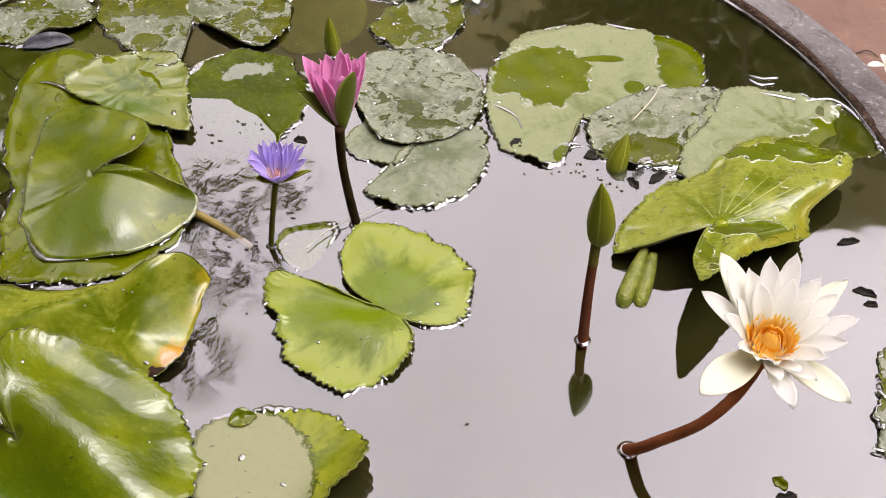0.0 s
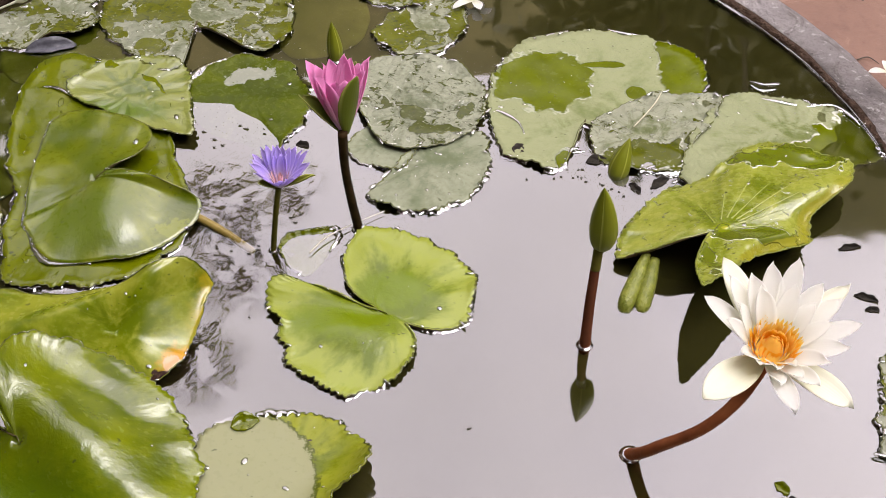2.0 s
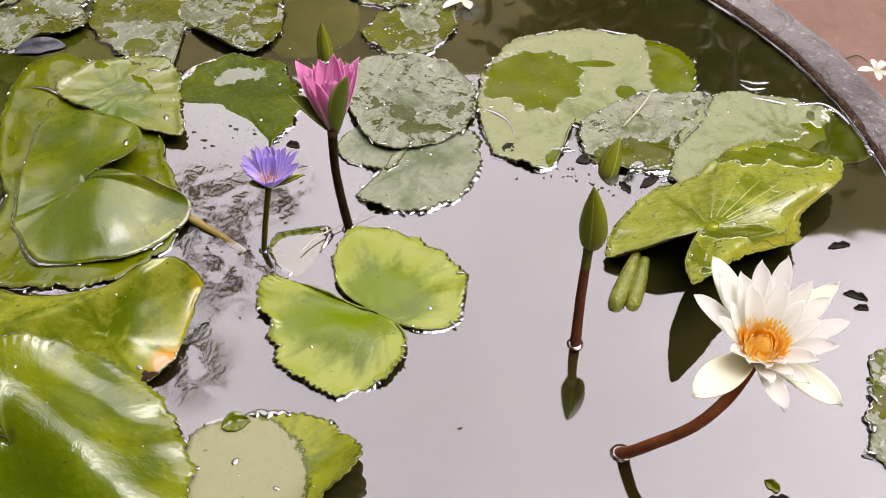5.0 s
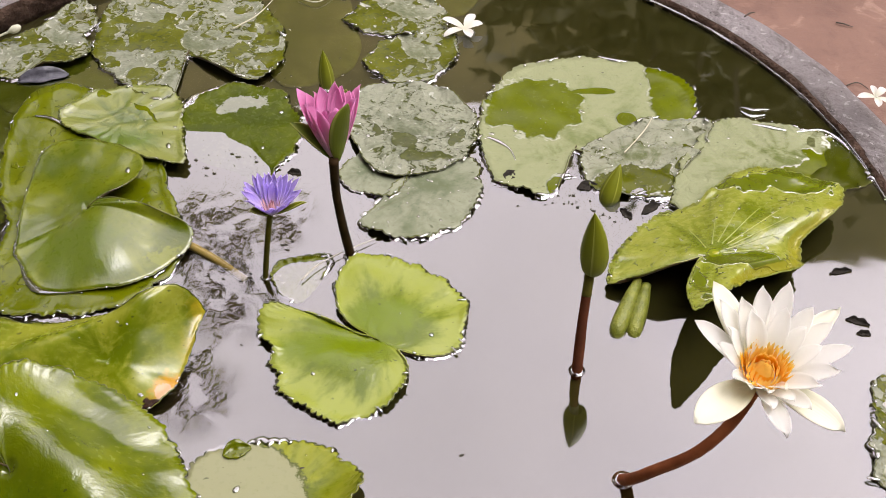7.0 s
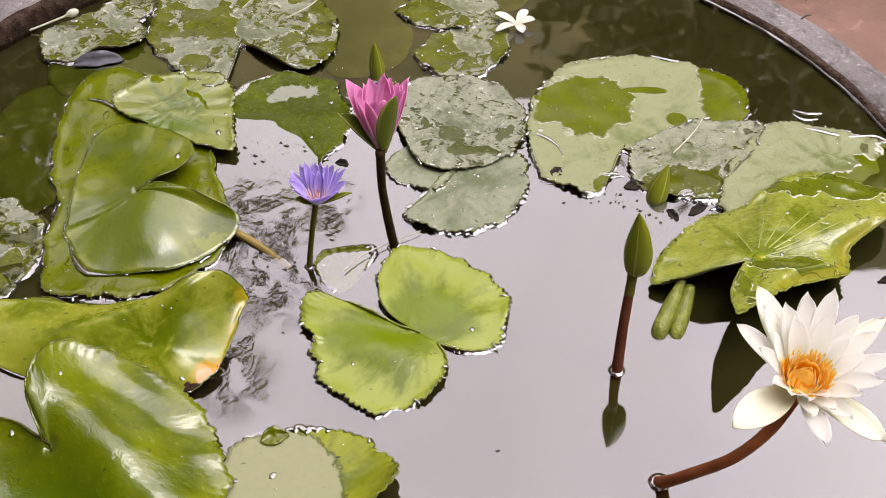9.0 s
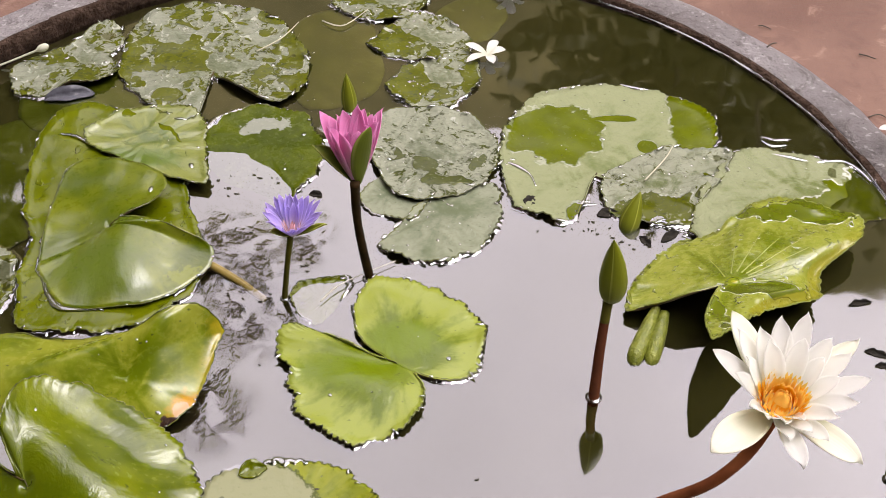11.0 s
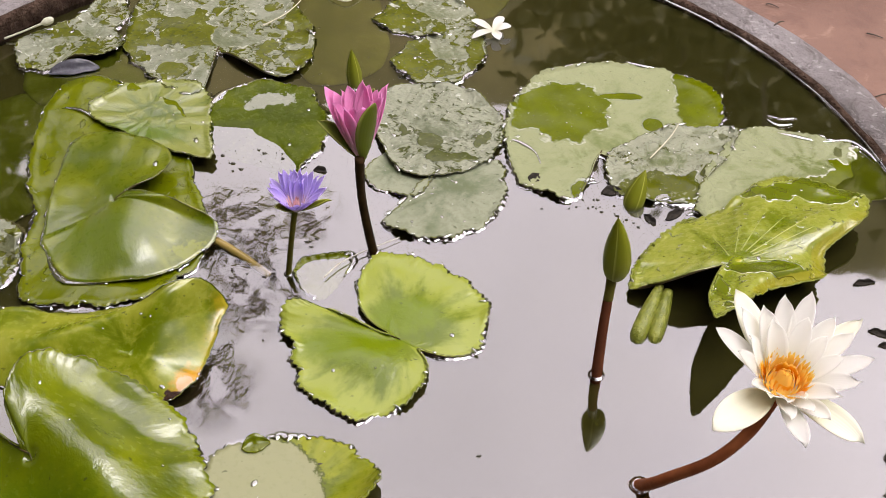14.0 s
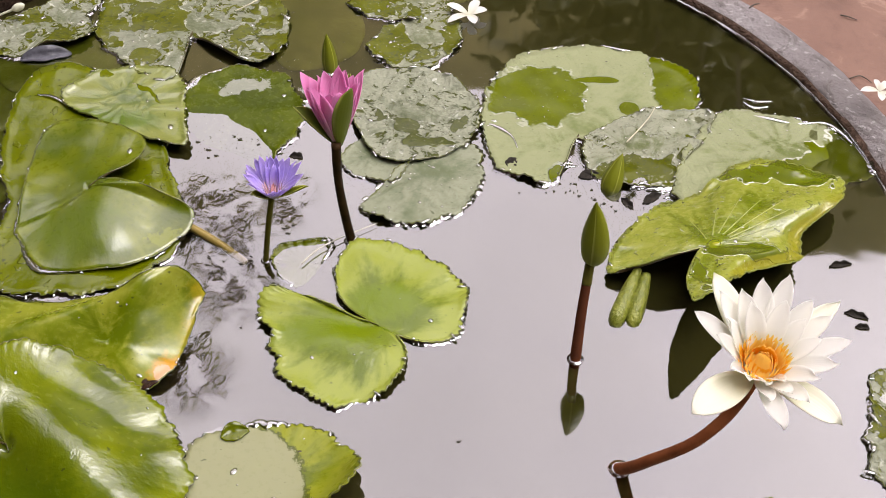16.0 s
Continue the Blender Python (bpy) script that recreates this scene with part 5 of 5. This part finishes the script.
petals(violet, "sepal", ((200, 0.018, 0.010, 66, 50), (352, 0.031, 0.0085, 62, 50), (100, 0.028, 0.009, 58, 40)), M_SEPAL, V_BASE, V_AXIS, 0.003, 0.5, 0.6, "dark green sepal", 2.2, 0.0006)

tall_bud = thing("water_lily_bud", (0.114, 0.602, 0.0), "closed green water lily bud on a tall brown stalk", "flower bud", "lily buds")
stalk(tall_bud, [(-0.001, 0, -0.02), (0, 0, 0), (0.002, 0.012, 0.044), (0.006, 0.027, 0.090)], [0.0046, 0.0045, 0.0040, 0.0036], M_STEM_RED, "reddish-brown stalk")
part("neck", tube(bmesh.new(), [(0.0042, 0.0200, 0.069), (0.0050, 0.0232, 0.079), (0.006, 0.027, 0.090)], [0.0040, 0.0039, 0.0042], 12, 5), M_STEM_OLIVE, tall_bud, "olive upper end of the stalk")
bud(tall_bud, (0.0075, 0.027, 0.087), aim_axis(0.06, 0.10, 1.0), 0.061, 0.0215, 1, lean=-0.12)
water_ring(tall_bud, (0, 0, 0), 0.0050)
low_bud = thing("water_lily_bud", (0.157, 0.806, 0.0), "pointed green water lily bud just breaking the surface", "flower bud", "lily buds")
bud(low_bud, (0.0, 0.0, -0.008), aim_axis(0.25, 0.30, 1.0), 0.042, 0.018, 2, lean=0.08)
far_bud = thing("water_lily_bud", (-0.115, 0.976, 0.0), "slim green water lily bud standing in the water", "flower bud", "lily buds")
bud(far_bud, (0.0, 0.0, -0.003), aim_axis(-0.05, 0.1, 1.0), 0.046, 0.0145, 3)

water_ring(far_bud, (0, 0, 0), 0.0066)

# two rolled halves of a young leaf
rolled = thing("rolled_leaf", (0.160, 0.665, 0.0), "young yellow-green leaf still rolled into two tubes", "leaf")
part("roll", tube(bmesh.new(), [(-0.010, -0.024, -0.004), (-0.008, -0.018, 0.002), (0.002, 0.004, 0.007), (0.012, 0.026, 0.013)], [0.0052, 0.0072, 0.0068, 0.0035], 14, 6), M_POD, rolled)
part("roll", tube(bmesh.new(), [(0.004, -0.024, -0.004), (0.006, -0.018, 0.001), (0.013, 0.004, 0.006), (0.019, 0.022, 0.011)], [0.005, 0.0066, 0.0066, 0.004], 14, 6), M_POD, rolled)


# ---- fallen blossoms, twigs, specks ----
def blossom(place, turn, tilt, size, seed, label):
    root = thing("jasmine_blossom", place, label, "blossom", "fallen blossoms")
    root.rotation_euler = (radians(tilt), 0, radians(turn))
    rng = random.Random(seed)
    for i in range(5):
        ob = part("petal", petal_mesh(size * rng.uniform(0.75, 1.15), size * rng.uniform(0.36, 0.46), 0.35, rng.uniform(40, 70), rng.uniform(85, 115), 9, 4, tip=2.8, blunt=0.6), M_JASMINE, root)
        ob.matrix_local = pose(0, 0, 0.001, 0, 0, 72 * i + rng.uniform(-24, 24)) @ Matrix.Translation((0.0006, 0, 0))
    part("tube", tube(bmesh.new(), [(0, 0, 0.001), (0.002, -0.004, 0.0008), (0.006, -0.008, 0.001)], [0.0012, 0.001, 0.0012], 8, 4), M_JASMINE, root)
    return root


blossom((0.027, 1.070, 0.004), 15, 0, 0.025, 1, "white five-petalled blossom fallen on a lily pad")
blossom((0.053, 1.199, 0.003), 70, 0, 0.024, 2, "white blossom floating by the far rim")
blossom((0.428, 0.922, 0.026), 40, 8, 0.018, 3, "white fallen blossom lying on the concrete rim")
spoon = thing("blossom_bud", (-0.475, 1.048, 0.0), "white long-tubed blossom bud lying over the water's edge", "blossom", "fallen blossoms")
part("tube", tube(bmesh.new(), [(-0.026, -0.006, 0.003), (-0.005, 0, 0.009), (0.016, 0.005, 0.016)], [0.0012, 0.0011, 0.0014], 8, 6), M_JASMINE, spoon)
part("tip", tube(bmesh.new(), [(0.014, 0.0045, 0.0155), (0.019, 0.006, 0.017), (0.025, 0.0075, 0.019), (0.028, 0.008, 0.020)], [0.0012, 0.0042, 0.0038, 0.0006], 10, 5), M_JASMINE, spoon)


def twig(points, radius, label, material=None):
    bm = tube(bmesh.new(), points, [radius, radius * 0.9, radius * 0.5], 6, 8)
    return tagged(mesh_object("twig", bm, material or M_TWIG), label, "twig", "twigs")


twig([(-0.118, 0.700, 0.003), (-0.100, 0.722, 0.004), (-0.055, 0.752, 0.003)], 0.0006, "thin pale grass stem across the water")
twig([(0.178, 0.862, 0.008), (0.200, 0.892, 0.010), (0.212, 0.918, 0.007)], 0.0008, "thin pale twig lying on grey lily pads")
twig([(-0.160, 1.135, 0.003), (-0.135, 1.125, 0.004), (-0.110, 1.160, 0.003)], 0.0008, "thin brown twig afloat by the far rim")
twig([(-0.225, 1.070, 0.006), (-0.200, 1.090, 0.010), (-0.185, 1.125, 0.008)], 0.0008, "thin twig lying on a speckled pad")


twig([(0.455, 1.588, -0.297), (0.463, 1.586, -0.296), (0.474, 1.580, -0.298)], 0.0010, "short dark twig on the bare ground", M_DEBRIS)
twig([(0.595, 1.515, -0.297), (0.606, 1.509, -0.296), (0.618, 1.504, -0.298)], 0.0011, "short dark twig on the bare ground", M_DEBRIS)
twig([(0.575, 1.360, -0.297), (0.592, 1.365, -0.296), (0.605, 1.352, -0.298)], 0.0010, "short dark twig on the bare ground", M_DEBRIS)
twig([(0.330, 1.082, 0.0115), (0.336, 1.087, 0.0125), (0.342, 1.090, 0.0115)], 0.0010, "tiny dark twig on the concrete rim", M_DEBRIS)


# ---- rain: beads of water on the leaves, flakes adrift ----
def bead(bm, place, size, stretch, turn, flat):
    """A squashed drop, longer one way than the other."""
    c, s = math.cos(turn), math.sin(turn)
    top = bm.verts.new(place + Vector((0, 0, size * flat)))
    prev = None
    for f, h in ((0.55, 0.82), (0.9, 0.42), (1.0, -0.1)):
        ring = []
        for j in range(9):
            a = 2 * math.pi * j / 9
            x, y = math.cos(a) * size * f * stretch, math.sin(a) * size * f
            ring.append(bm.verts.new(place + Vector((x * c - y * s, x * s + y * c, size * flat * h))))
        for j in range(9):
            if prev:
                bm.faces.new((prev[j], ring[j], ring[(j + 1) % 9], prev[(j + 1) % 9]))
            else:
                bm.faces.new((top, ring[j], ring[(j + 1) % 9]))
        prev = ring


rng = random.Random(5)
bm = bmesh.new()
for root, ob, rings, total in BLADES:
    verts = ob.data.vertices
    base = Vector(root.location)
    grey = "grey" in root["label"] or "speckled" in root["label"] or "patchy" in root["label"] or "pale dry" in root["label"]
    for _ in range(26 if grey else 4):
        v = verts[int(rng.random() * total) * rings + int(rings * (0.25 + 0.7 * rng.random()))].co
        bead(bm, base + v, rng.uniform(0.0005, 0.0014) * (1.4 if rng.random() < 0.12 else 1), rng.uniform(0.9, 1.5), rng.uniform(0, 3), 0.5)
    for _ in range(2):
        v = verts[int(rng.random() * total) * rings + int(rings * (0.2 + 0.65 * rng.random()))].co
        bead(bm, base + v, rng.uniform(0.0016, 0.0027), rng.uniform(1.0, 1.9), rng.uniform(0, 3), 0.28)
    i = 0
    while i < total:
        i += int(rng.uniform(5, 24))
        if i >= total - 1:
            break
        v, w = verts[i * rings + rings - 1].co, verts[(i + 1) * rings + rings - 1].co
        if v.z + base.z > 0.012 or v.to_2d().length < 0.03:
            continue
        d = w - v
        bead(bm, base + v + Vector((rng.uniform(-1, 1), rng.uniform(-1, 1), 0)) * 0.0012, rng.uniform(0.0010, 0.0026) if grey else rng.uniform(0.0008, 0.0018), rng.uniform(1.0, 3.4 if grey else 3.0), math.atan2(d.y, d.x), 0.6)
for x, y, wide in ((0.215, 0.800, 0.016), (0.190, 0.808, 0.014), (0.118, 0.836, 0.008)):
    # froth held between the pads
    for _ in range(16):
        bead(bm, Vector((x + rng.gauss(0, 0.5) * wide, y + rng.gauss(0, 0.2) * wide, 0.0002)), rng.uniform(0.0008, 0.0022), rng.uniform(1.2, 4.0), rng.uniform(-0.5, 0.5), 0.5)
for x, y, size, turn in ((0.322, 0.936, 0.0024, 0.1), (0.310, 0.938, 0.0018, -0.3), (0.347, 0.905, 0.0020, -0.15), (0.326, 0.911, 0.0020, -0.12), (0.274, 0.917, 0.0018, 0.4)):
    bead(bm, Vector((x, y, 0.0005)), size, 4.5, turn, 0.45)
beads = mesh_object("rain_beads", bm, M_BEAD)
tagged(beads, "clear beads of rain water on the lily pads", "water drops", kind="stuff")

bm = bmesh.new()
for x, y, spread_x, spread_y, count in ((0.405, 0.655, 0.012, 0.006, 9), (0.12, 0.80, 0.03, 0.012, 14), (0.165, 0.785, 0.02, 0.012, 10), (-0.21, 0.86, 0.03, 0.02, 12), (-0.19, 0.70, 0.03, 0.05, 18), (0.0, 0.55, 0.12, 0.10, 3), (-0.19, 0.60, 0.02, 0.03, 12), (0.25, 1.0, 0.06, 0.05, 4), (-0.135, 0.745, 0.01, 0.006, 4)):
    for _ in range(count):
        p = Vector((x + rng.gauss(0, 0.6) * spread_x, y + rng.gauss(0, 0.6) * spread_y, 0.0006))
        size = rng.uniform(0.0005, 0.0018)
        turn, sides = rng.uniform(0, 6), 7
        ring = [(p + Vector((math.cos(turn + 2 * math.pi * j / sides) * size * rng.uniform(0.7, 2.0), math.sin(turn + 2 * math.pi * j / sides) * size * rng.uniform(0.4, 0.9), 0))) for j in range(sides)]
        low = [bm.verts.new(q) for q in ring]
        high = [bm.verts.new(p + (q - p) * 0.75 + Vector((0, 0, 0.0005))) for q in ring]
        bm.faces.new(high)
        for j in range(sides):
            bm.faces.new((low[j], low[(j + 1) % sides], high[(j + 1) % sides], high[j]))
flakes = mesh_object("floating_flakes", bm, M_DEBRIS)
tagged(flakes, "dark rotted leaf flakes adrift on the water", "debris", kind="stuff")
